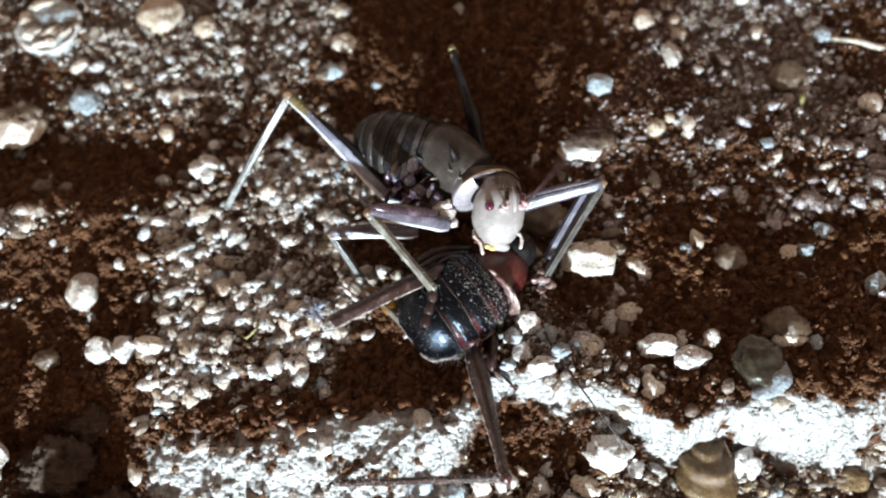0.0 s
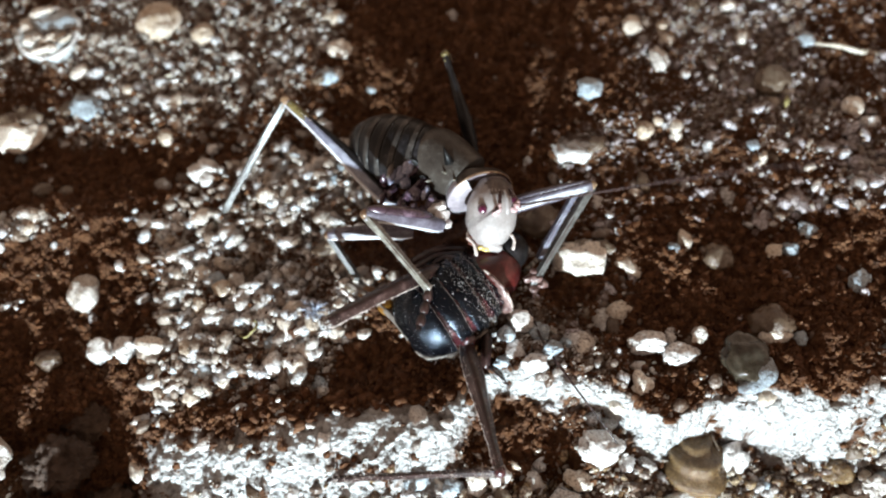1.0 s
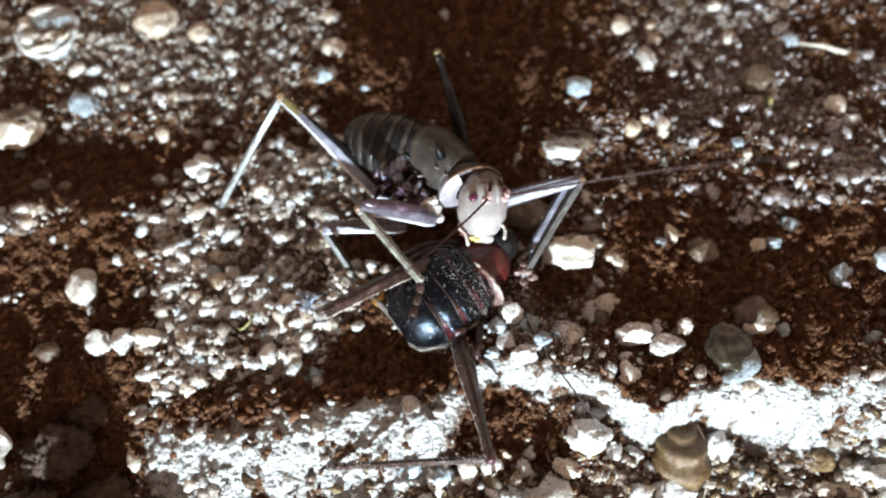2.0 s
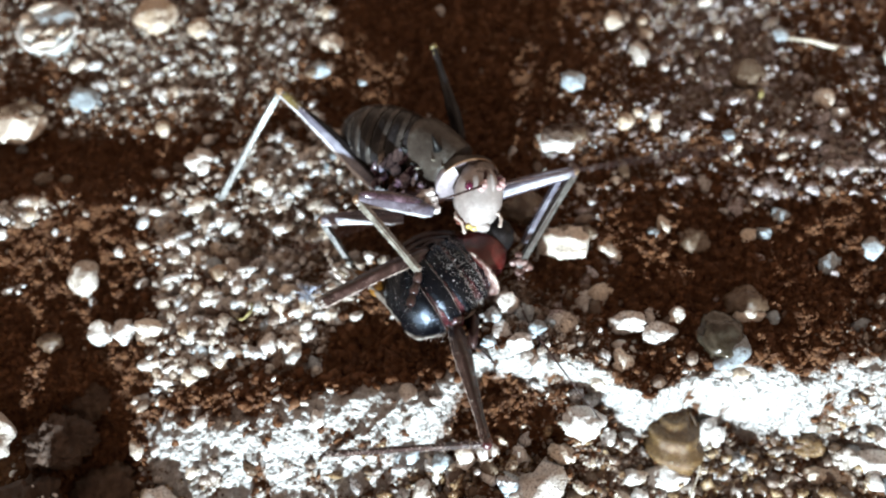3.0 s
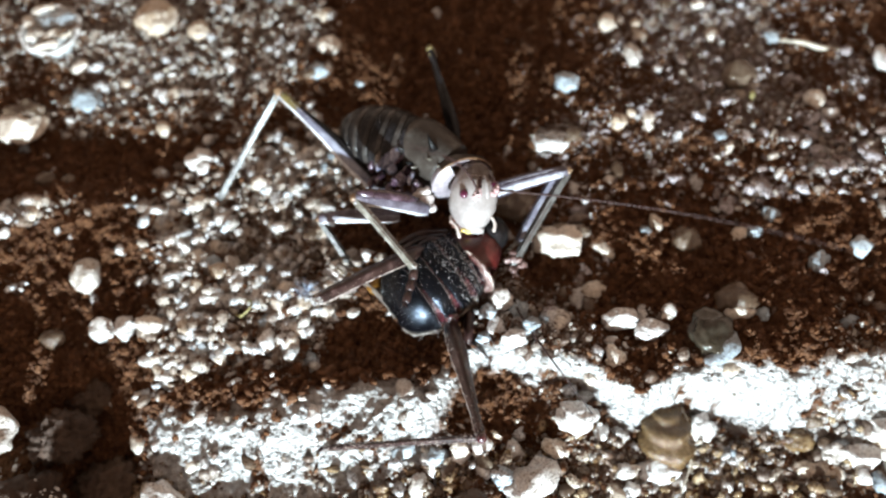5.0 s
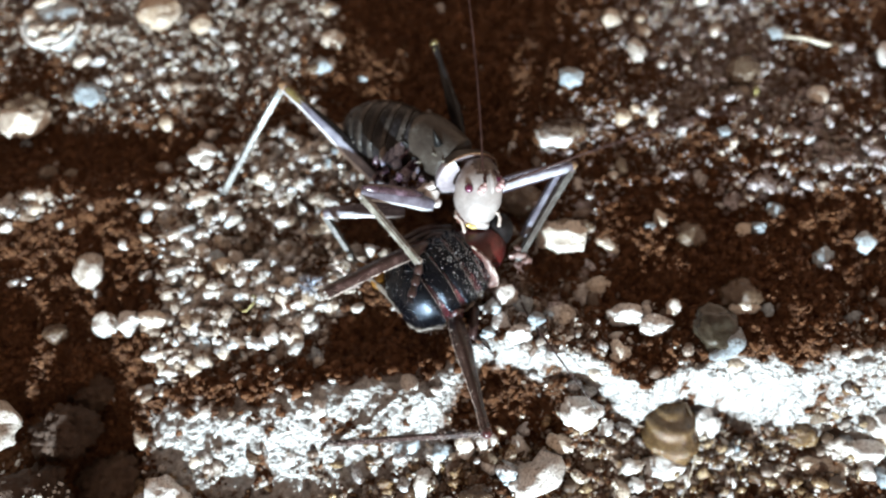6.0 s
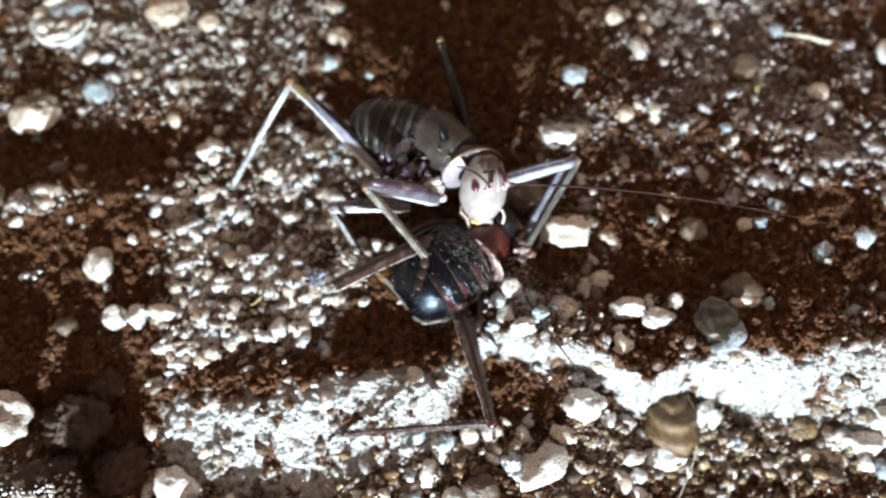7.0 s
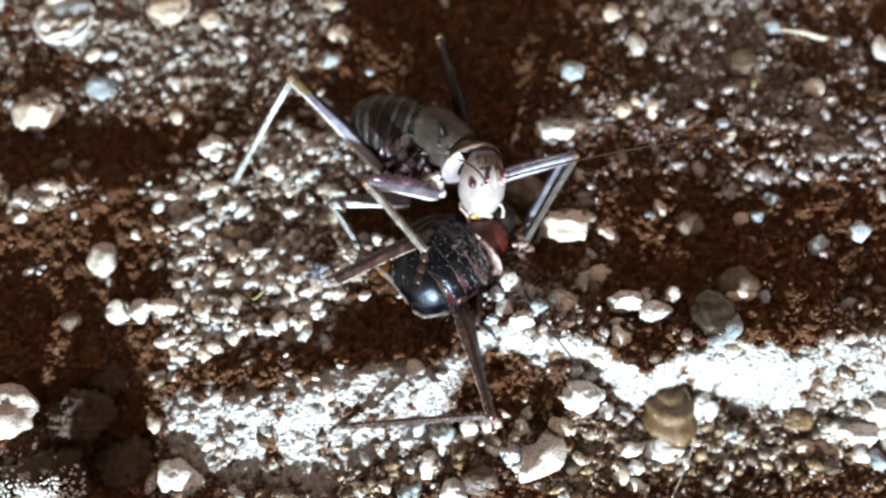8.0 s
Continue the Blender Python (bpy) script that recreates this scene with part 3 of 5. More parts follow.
stone("earth_clod", -71.2, -33.6, 5.9, 5.0, CLOD, "dark earth clod in a shaded hollow", rz=5.0, lift=0.5, rough=0.135, category="clod", level=5)
stone("earth_clod", -63.3, -43.1, 6.4, 5.6, CLOD, "dark earth clod in a shaded hollow", lift=-0.1, rough=0.135, category="clod", level=5)
stone("earth_clod", -67.2, -25.8, 4.8, 3.9, CLOD, "dark earth clod in a shaded hollow", lift=-0.1, rough=0.135, category="clod", level=5)
stone("pebble", -52.4, -46.5, 3.8, 3.3, WHITE_STONE, "blocky white pebble below the bank", rough=0.2)
stone("stone", 15.9, -50.4, 5.2, 3.6, WHITE_STONE, "angular white stone below the bank", rough=0.22, turn=20, lift=0.7)
stone("stone", 25.2, -39.6, 3.7, 3.4, WHITE_STONE, "crumbly white stone below the bank", rough=0.2, lift=0.5)
stone("stone", 40.8, -49.6, 4.6, 2.6, WHITE_STONE, "bluish white stone beneath the ringed stone", rough=0.14, lift=0.5)
stone("stone", 49.6, -42.4, 3.0, 2.9, WHITE_STONE, "crumbly white stone below the bank", rough=0.2, lift=0.5)
stone("pebble", -0.8, -54.4, 3.0, 2.6, WHITE_STONE, "white pebble below the bank", rough=0.18, lift=0.5)
stone("pebble", 4.2, -53.0, 3.6, 2.6, BROWN_STONE, "smooth brown pebble below the bank")
stone("stone", 70.3, -52.4, 5.6, 1.8, CREAM_STONE, "long cream sliver of stone", turn=-12)
stone("stone", 68.0, -46.4, 3.4, 2.4, RINGED, "rounded tan-brown stone under the crust", turn=-20, lift=0.6)
for px, py, size in ((74.0, -49.6, 2.2), (79.4, -50.6, 2.8), (82.6, -45.8, 2.4), (85.0, -50.0, 2.0)):
    stone("pebble", px, py, size * 1.3, size, WHITE_STONE, "white pebble below the bank", rough=0.2, lift=0.5)
stone("stone", 72.6, 31.6, 3.8, 3.4, BROWN_STONE, "dull brown stone among fine gravel")
stone("pebble", 105.2, 32.7, 1.8, 3.4, WHITE_STONE, W)
stone("pebble", 86.7, 23.5, 1.8, 2.0, WHITE_STONE, W)
for px, py, size in ((13.6, -17.0, 2.0), (10.8, -19.4, 1.4), (16.6, -19.0, 1.6), (12.0, -22.4, 1.8), (18.4, -22.8, 1.6), (15.2, -25.0, 2.0), (9.8, -24.0, 1.4), (21.4, -21.6, 1.3)):
    stone("pebble", px, py, size * 1.2, size, BLUE_STONE if size < 1.8 else WHITE_STONE, "pale pebble beside the dark cricket", rz=size, lift=0.4, rough=0.2)
stone("pebble", -78.5, 21.3, 2.1, 1.8, BROWN_STONE, "small brown pebble on soil")


PEBBLE_STUFFS = ((WHITE_STONE, "small white pebble among loose gravel"), (BLUE_STONE, "small blue-grey pebble among loose gravel"),
                 (CREAM_STONE, "small cream pebble among loose gravel"), (BROWN_STONE, "small brown pebble bedded in soil"))
sown = random.Random(21)
count = 0
while count < 260:
    px, py = sown.uniform(-92, 96), sown.uniform(-56, 64)
    if sown.random() > float(grit_amount(px, py)) + 0.04 or (-14 < px < 22 and -24 < py < 20) or (px < -14 and py > 28 and sown.random() < 0.75) or (px > 22 and py > 0 and sown.random() < 0.6):
        continue
    stuff, words = PEBBLE_STUFFS[sown.choice((0, 0, 1, 2, 2, 3))]
    size = sown.uniform(1.0, 2.1)
    tagged(stone("pebble", px, py, size * sown.uniform(0.9, 1.4), size * sown.uniform(0.75, 1.1), stuff, words, turn=sown.uniform(0, 180), rough=sown.uniform(0.14, 0.34), level=3),
           group="loose pebbles")
    count += 1


# ---------------------------------------------------------------- litter
def litter(name, line, radii, material, label, category, sides=8, wobble=0.0):
    bm = tube([(x, y, float(height(x, y)) + z) for x, y, z in line], radii, sides)
    for v in bm.verts:
        v.co += wobble * noise.noise_vector(v.co * 0.6)
    return tagged(part(name, bm, material, None, label, at=(line[0][0], line[0][1], float(height(line[0][0], line[0][1])))), label, category)


HAY = stone_material("dry_straw", [(0.3, (0.38, 0.32, 0.24)), (0.6, (0.60, 0.55, 0.46)), (0.8, (0.74, 0.70, 0.62))], rough=0.5, random_part=0.2)
HUSK = stone_material("green_husk", [(0.3, (0.14, 0.12, 0.04)), (0.6, (0.30, 0.27, 0.11)), (0.8, (0.45, 0.42, 0.25))], rough=0.5, random_part=0.2)
DOWN = stone_material("blue_down", [(0.3, (0.25, 0.30, 0.40)), (0.6, (0.45, 0.52, 0.66)), (0.8, (0.66, 0.72, 0.82))], rough=0.6, random_part=0.2)
litter("straw", [(83.5, 39.6, 1.2), (88, 38.2, 1.3), (92.5, 37.0, 1.0), (96, 35.8, 0.6)], [0.25, 0.5, 0.6, 0.5], HAY, "dry whitish straw stalk on gravel", "straw")
tagged(stone("pebble", 82.6, 41.2, 1.7, 1.9, BLUE_STONE, "pale blue-grey pebble beside the straw"))
litter("root_hair", [(46.6, -38.5, 1.2), (47.6, -43, 2.2), (46.6, -49, 2.4), (43.4, -54.5, 2.0), (40.0, -59, 0.6)], [0.12, 0.2, 0.2, 0.18, 0.1], HAY, "thin pale root hair across the bank", "root")
litter("plant_curl", [(-38.6, -12.8, 0.7), (-36.8, -14.2, 1.4), (-34.8, -13.2, 1.6), (-34.4, -11.6, 1.2), (-36.0, -11.2, 0.9)], [0.15, 0.24, 0.22, 0.2, 0.1], HUSK, "curled yellowish plant fibre on gravel", "plant litter")
litter("leaf_blade", [(72.6, 23.6, 0.6), (73.4, 25.2, 1.3), (74.4, 27.2, 0.8)], [0.15, 0.65, 0.1], HUSK, "small dull green leaf blade", "leaf", 6)
litter("stem_bit", [(-58.5, 44.5, 0.6), (-54.5, 45.6, 1.0), (-51, 45.9, 0.6)], [0.2, 0.3, 0.15], HAY, "short dry stem bit among gravel", "plant litter")
bm = bmesh.new()
tuft = random.Random(9)
for k in range(46):
    a, e, r = tuft.uniform(0, 6.283), tuft.uniform(0.1, 1.3), tuft.uniform(1.6, 3.6)
    root = Vector((-23.4 + tuft.uniform(-0.8, 0.8), -10.6 + tuft.uniform(-0.7, 0.7), float(height(-23.4, -10.6)) + 0.5))
    way = Vector((math.cos(a) * math.cos(e), math.sin(a) * math.cos(e), math.sin(e)))
    tube([root, root + way * r * 0.55 + Vector((0, 0, 0.2)), root + way * r], [0.07, 0.06, 0.02], 4, bm=bm, ease=1)
tagged(part("fluff_tuft", bm, DOWN, None, "", at=(-23.4, -10.6, float(height(-23.4, -10.6)))), "small bluish tuft of downy fibres", "fluff")


# ---------------------------------------------------------------- crickets
PLUM = shell_material("plum_chitin", [(0.3, (0.022, 0.010, 0.017)), (0.5, (0.070, 0.048, 0.066)), (0.7, (0.24, 0.20, 0.25))], rough=0.17, coat=0.6, scale=450, bump=0.5)
ASH = shell_material("ash_chitin", [(0.3, (0.018, 0.0138, 0.0115)), (0.55, (0.038, 0.031, 0.0258)), (0.75, (0.095, 0.092, 0.084))], rough=0.42, spec=0.5, bump=0.6, ior=1.35)
SMOKE = shell_material("smoky_chitin", [(0.3, (0.004, 0.0035, 0.0035)), (0.55, (0.009, 0.008, 0.0085)), (0.75, (0.032, 0.029, 0.031))], rough=0.34, spec=0.45, bump=0.35, ior=1.3)
DUSK = shell_material("dusky_chitin", [(0.3, (0.013, 0.0105, 0.0095)), (0.55, (0.032, 0.027, 0.024)), (0.75, (0.08, 0.07, 0.064))], rough=0.3, bump=0.35, ior=1.35)
IVORY = shell_material("ivory_face", [(0.3, (0.19, 0.162, 0.155)), (0.55, (0.28, 0.252, 0.242)), (0.75, (0.39, 0.36, 0.345))], rough=0.4, scale=260)
LILAC = shell_material("lilac_leg", [(0.3, (0.048, 0.042, 0.06)), (0.5, (0.118, 0.118, 0.155)), (0.75, (0.285, 0.29, 0.34))], rough=0.3, scale=200, coat=0.3)
STRAW = shell_material("straw_shin", [(0.3, (0.05, 0.042, 0.03)), (0.5, (0.13, 0.12, 0.10)), (0.75, (0.32, 0.31, 0.28))], rough=0.3, scale=420, coat=0.35)
ASHEN = shell_material("ashen_shin", [(0.3, (0.022, 0.020, 0.017)), (0.5, (0.058, 0.055, 0.051)), (0.75, (0.13, 0.127, 0.122))], rough=0.36, scale=420, coat=0.2)
AMBER = shell_material("amber_joint", [(0.3, (0.10, 0.052, 0.03)), (0.55, (0.20, 0.125, 0.07)), (0.75, (0.34, 0.25, 0.16))], rough=0.35)
THORN = shell_material("black_thorn", [(0.3, (0.0010, 0.0009, 0.0009)), (0.7, (0.003, 0.0025, 0.0025))], rough=0.5, spec=0.25)
CROWN = shell_material("brown_crown", [(0.3, (0.022, 0.012, 0.010)), (0.5, (0.055, 0.036, 0.030)), (0.66, (0.12, 0.092, 0.08)), (0.8, (0.26, 0.23, 0.21))], rough=0.4, scale=420, stretch=(1.6, 0.5, 1.0))
PAD = shell_material("foot_rose", [(0.3, (0.06, 0.026, 0.022)), (0.55, (0.15, 0.09, 0.08)), (0.75, (0.36, 0.28, 0.26))], rough=0.35, scale=700, bump=0.5)
GARNET = shell_material("garnet_eye", [(0.3, (0.035, 0.002, 0.014)), (0.7, (0.08, 0.006, 0.03))], rough=0.15, coat=0.6)
JET = shell_material("jet_chitin", [(0.35, (0.0012, 0.0012, 0.002)), (0.62, (0.003, 0.003, 0.005)), (0.85, (0.010, 0.008, 0.010))], scale=420, rough=0.25, spec=0.6, coat=0.2, bump=0.9, ior=1.5, tint=(0.62, 0.78, 1.0))
RUST = shell_material("rust_membrane", [(0.3, (0.014, 0.003, 0.004)), (0.52, (0.034, 0.006, 0.009)), (0.66, (0.075, 0.018, 0.02)), (0.8, (0.22, 0.12, 0.11))], rough=0.24, scale=900, bump=0.8, coat=0.4)
BLOOD = shell_material("red_shield", [(0.3, (0.02, 0.002, 0.002)), (0.55, (0.055, 0.006, 0.005)), (0.75, (0.12, 0.025, 0.02))], rough=0.35)
COCOA = shell_material("cocoa_leg", [(0.3, (0.008, 0.0035, 0.003)), (0.55, (0.024, 0.010, 0.009)), (0.75, (0.09, 0.055, 0.05))], rough=0.3, scale=600, bump=0.4)
BONE = shell_material("bone_rim", [(0.3, (0.38, 0.31, 0.29)), (0.55, (0.58, 0.53, 0.50)), (0.75, (0.74, 0.71, 0.69))], rough=0.4)
YOLK = shell_material("yolk_flesh", [(0.3, (0.11, 0.045, 0.006)), (0.7, (0.21, 0.10, 0.013))], rough=0.3)
MEMBRANE = shell_material("belly_membrane", [(0.3, (0.03, 0.018, 0.016)), (0.5, (0.09, 0.065, 0.06)), (0.72, (0.24, 0.19, 0.18))], rough=0.35, scale=700, bump=0.7)
RUSSET = shell_material("russet_joint", [(0.3, (0.07, 0.02, 0.014)), (0.6, (0.17, 0.065, 0.05)), (0.8, (0.32, 0.17, 0.15))], rough=0.3, coat=0.4, scale=700)
MAUVE = shell_material("mauve_leg", [(0.3, (0.026, 0.018, 0.025)), (0.5, (0.064, 0.054, 0.072)), (0.75, (0.17, 0.158, 0.195))], rough=0.36, scale=260, coat=0.15, bump=0.5)
FLANGE = shell_material("collar_flange", [(0.3, (0.15, 0.12, 0.135)), (0.55, (0.25, 0.22, 0.235)), (0.75, (0.38, 0.35, 0.36))], rough=0.35, scale=300)
OLIVE = shell_material("olive_knee", [(0.3, (0.045, 0.032, 0.010)), (0.55, (0.10, 0.075, 0.025)), (0.75, (0.20, 0.16, 0.07))], rough=0.35, scale=500)
# Lightened to copy glints where the waist plates lie in shade.
SLATE = shell_material("slate_plate", [(0.3, (0.06, 0.06, 0.095)), (0.5, (0.15, 0.15, 0.21)), (0.7, (0.38, 0.38, 0.45))], rough=0.16, coat=0.6, scale=380, bump=0.35)
DAMSON = shell_material("damson_plate", [(0.3, (0.014, 0.006, 0.010)), (0.55, (0.045, 0.024, 0.036)), (0.75, (0.15, 0.10, 0.13))], rough=0.22, coat=0.5, scale=450, bump=0.45)
TAN = shell_material("tan_fold", [(0.3, (0.05, 0.038, 0.03)), (0.55, (0.12, 0.098, 0.083)), (0.75, (0.27, 0.235, 0.21))], rough=0.45, scale=600, bump=0.6)
# Pale colour that stands in for torchlight on the femora's lower edges.
EDGE = shell_material("pale_edge", [(0.3, (0.32, 0.31, 0.33)), (0.55, (0.50, 0.50, 0.52)), (0.75, (0.66, 0.665, 0.68))], rough=0.28, scale=300, coat=0.3)
HONEY = shell_material("honey_lip", [(0.3, (0.36, 0.25, 0.07)), (0.7, (0.56, 0.45, 0.20))], rough=0.3)
HAIR = shell_material("pale_hair", [(0.3, (0.28, 0.22, 0.19)), (0.7, (0.55, 0.48, 0.44))], rough=0.4)
UMBER = shell_material("umber_mark", [(0.3, (0.018, 0.007, 0.006)), (0.7, (0.05, 0.024, 0.02))], rough=0.5, spec=0.2)
ROSE = shell_material("rosy_joint", [(0.3, (0.22, 0.11, 0.11)), (0.55, (0.40, 0.27, 0.27)), (0.75, (0.6, 0.5, 0.5))], rough=0.32, scale=500)


def cone(bm, base, tip, r, sides=6):
    return tube([base, (Vector(base) + Vector(tip)) / 2, tip], [r, r * 0.55, r * 0.08], sides, bm=bm, ease=1)


def fuzz(line, radii, count, length, seed, stout=0.08):
    """Short stiff hairs that stand off a limb all along its line."""
    pick = random.Random(seed)
    bm = bmesh.new()
    for k in range(count):
        u = pick.uniform(0.02, 0.98) * (len(line) - 1)
        i = min(int(u), len(line) - 2)
        p, r = line[i].lerp(line[i + 1], u - i), radii[i] + (radii[i + 1] - radii[i]) * (u - i)
        d = (line[i + 1] - line[i]).normalized()
        side = d.cross(Vector((0, 0, 1))).normalized()
        a = pick.uniform(-0.4, 3.54)
        out = math.cos(a) * side + math.sin(a) * side.cross(d)
        base = p + out * r * 0.9
        cone(bm, base, base + (out * 0.8 + d * pick.uniform(0.2, 0.8)) * length * pick.uniform(0.5, 1.2), stout, 3)
    return bm


def leg(thing, hip, knee, ankle, toes, thick, thin, thigh, shin, joint, foot, bend=0.6, spines=10, hind=False, hairs=0, sole=1.0):
    """A walking or jumping leg: femur, knee, tibia with its thorns, and tarsus."""
    hip, knee, ankle, toes = Vector(hip), Vector(knee), Vector(ankle), Vector(toes)
    mids = [hip.lerp(knee, s) + Vector((0, 0, bend * math.sin(math.pi * s))) for s in (0, 0.12, 0.3, 0.55, 0.8, 0.95, 1)]
    prof = (0.55, 0.95, 1.0, 0.72, 0.5, 0.52, 0.4) if hind else (0.78, 1.05, 1.02, 0.95, 0.88, 0.86, 0.7)
    out = (knee - hip).cross(Vector((0, 0, 1))).normalized()
    out = out if out.y < 0 else -out
    femur = part("femur", tube(mids, [thick * k for k in prof], 24, flute=0.1), thigh, thing)
    if thigh in (LILAC, MAUVE):
        # a brownish keel along the upper edge, dotted with pale pits, and a lower edge painted as lit
        far = knee.x > hip.x
        keel = [p + (Vector((0.1, 0.6, 0.5)) if hind else Vector((0, 0.5, 0.86))) * thick * k for p, k in zip(mids[1:6], prof[1:6])]
        part("keel", tube(keel, [thick * k for k in ((0.7, 0.82, 0.55, 0.27, 0.12) if hind else (0.15, 0.35, 0.35, 0.3, 0.15) if far or thick < 1.3 else (0.35, 0.78, 0.78, 0.68, 0.3))], 12), SMOKE if hind else MAUVE if far or thick < 1.3 else DAMSON, femur, "brownish keel of the femur")
        if not far:
            low = [p + (0.95 * out + Vector((0, 0, 0.08))) * thick * k for p, k in zip(mids, prof)]
            part("lower_edge", tube(low, [thick * k for k in ((0.2, 0.3, 0.26, 0.2, 0.18, 0.16, 0.1) if hind else (0.12, 0.24, 0.24, 0.22, 0.2, 0.16, 0.1))], 12), EDGE, femur, "lower edge of the femur, pale to copy torchlight")
        if hind:
            part("dark_flank", tube([p + Vector((0, 0.16, 0.12)) * thick for p in mids[:5]], [thick * k for k in (0.57, 0.97, 0.98, 0.67, 0.36)], 24, flute=0.1), SMOKE, femur, "blue-black base of the femur")
            part("knee_band", tube([hip.lerp(knee, u) + Vector((0, 0.12, bend * math.sin(math.pi * u) + 0.12)) for u in (0.74, 0.82, 0.9, 0.97)], [thick * k for k in (0.2, 0.5, 0.56, 0.5)], 16), OLIVE, femur, "olive-yellow band at the knee")
        dots = bmesh.new()
        for k in range(16):
            u = 0.5 + 3.0 * k / 15
            i = min(int(u), 3)
            lump(dots, keel[i].lerp(keel[i + 1], u - i) + Vector((0, -0.34, 0.36)) * thick, [thick * 0.055] * 3, 1)
        tagged(part("pit_row", dots, BONE, femur, "row of pale pits"), kind="stuff")
    bm = bmesh.new()
    lump(bm, knee, (thick * 0.62, thick * 0.62, thick * 0.62), 3)
    lump(bm, knee.lerp(hip, 0.06), (thick * 0.55, thick * 0.6, thick * 0.55), 3)
    lump(bm, knee.lerp(ankle, 0.05), (thin * 0.95, thin * 0.95, thin * 0.95), 2)
    for v in bm.verts:
        v.co += 0.18 * noise.noise_vector(v.co * 1.6)
    part("knee", bm, joint, thing)
    line = [knee.lerp(ankle, s) + Vector((0, 0, 0.5 * math.sin(math.pi * s))) for s in (0, 0.1, 0.4, 0.75, 0.94, 1)]
    widths = [thin * k for k in (0.9, 1.0, 0.88, 0.85, 0.95, 0.7)]
    bm = tube(line, widths, 24, flute=0.2)
    d = (ankle - knee).normalized()
    side = d.cross(Vector((0, 0, 1))).normalized()
    for k in range(spines):
        s = 0.22 + 0.74 * k / max(spines - 1, 1)
        p = knee.lerp(ankle, s) + Vector((0, 0, 0.5 * math.sin(math.pi * s)))
        for sg in (-1, 1):
            q = p + sg * side * thin * 0.8
            cone(bm, q, q + (sg * side * 0.75 + d * 0.55 + Vector((0, 0, 0.1))) * thin * 0.8, thin * 0.16, 5)
    tibia = part("tibia", bm, shin, thing)
    over = side.cross(d).normalized()
    over = over if over.z > 0 else -over
    part("groove", tube([p + over * w * 0.74 for p, w in zip(line[1:5], widths[1:5])], [thin * k for k in (0.3, 0.46, 0.44, 0.2)], 8, 0.8), UMBER, tibia, "dark furrow along the shin")
    if thigh is COCOA and hairs:
        # Pale beads put the leg's bright lit rim into colour.
        fringe = [p + (1.02 * out + Vector((0, 0, 0.1))) * thick * k for p, k in zip(mids, prof)]
        beads = tube(fringe, [0.13] * len(fringe), 6, ease=14)
        for v in beads.verts:
            v.co += 0.22 * noise.noise_vector(v.co * 3.0)
        part("lit_fringe", beads, HAIR, femur, "pale fringe standing in for the lit lower edge")
    if hairs:
        tagged(part("hairs", fuzz(mids, [thick * k for k in prof], hairs, 0.42, 3), HAIR, femur, "short pale hairs"), kind="stuff")
        tagged(part("hairs", fuzz(line, widths, hairs * 2, 0.6, 4), HAIR, tibia, "short pale hairs"), kind="stuff")
    bm = bmesh.new()
    for k in range(3):
        a, b = ankle.lerp(toes, k / 3), ankle.lerp(toes, (k + 0.92) / 3)
        tube([a, a.lerp(b, 0.6), b], [thin * sole * k for k in (0.5, 0.78, 0.6)], 10, bm=bm, ease=1 if sole == 1 else 3)
    w = (toes - ankle).normalized()
    for sg in (-1, 1):
        cone(bm, toes, toes + (w + sg * 0.6 * w.cross(Vector((0, 0, 1)))) * thin * 1.6, thin * 0.25, 5)
    part("tarsus", bm, foot, thing)


def thing_at(name, x, y, z, label, category, group=""):
    ob = new(name)
    ob.location = (x * MM, y * MM, z * MM)
    ob.empty_display_size = 0.005
    BASES[ob.name] = Vector((x, y, z))
    return tagged(ob, label, category, group)


def eased(pts, radii, s):
    """Place and radius at s (0 to 1) along a smooth line of points."""
    s = min(max(s, 0), 1) * (len(pts) - 1)
    i = min(int(s), len(pts) - 2)
    k = s - i
    a, b, c, d = pts[max(i - 1, 0)], pts[i], pts[i + 1], pts[min(i + 2, len(pts) - 1)]
    p = 0.5 * (2 * b + (c - a) * k + (2 * a - 5 * b + 4 * c - d) * k * k + (3 * b - a - 3 * c + d) * k ** 3)
    r0, r1, r2, r3 = radii[max(i - 1, 0)], radii[i], radii[i + 1], radii[min(i + 2, len(pts) - 1)]
    r = 0.5 * (2 * r1 + (r2 - r0) * k + (2 * r0 - 5 * r1 + 4 * r2 - r3) * k * k + (3 * r1 - r0 - 3 * r2 + r3) * k ** 3)
    return p, max(r, 0.15)


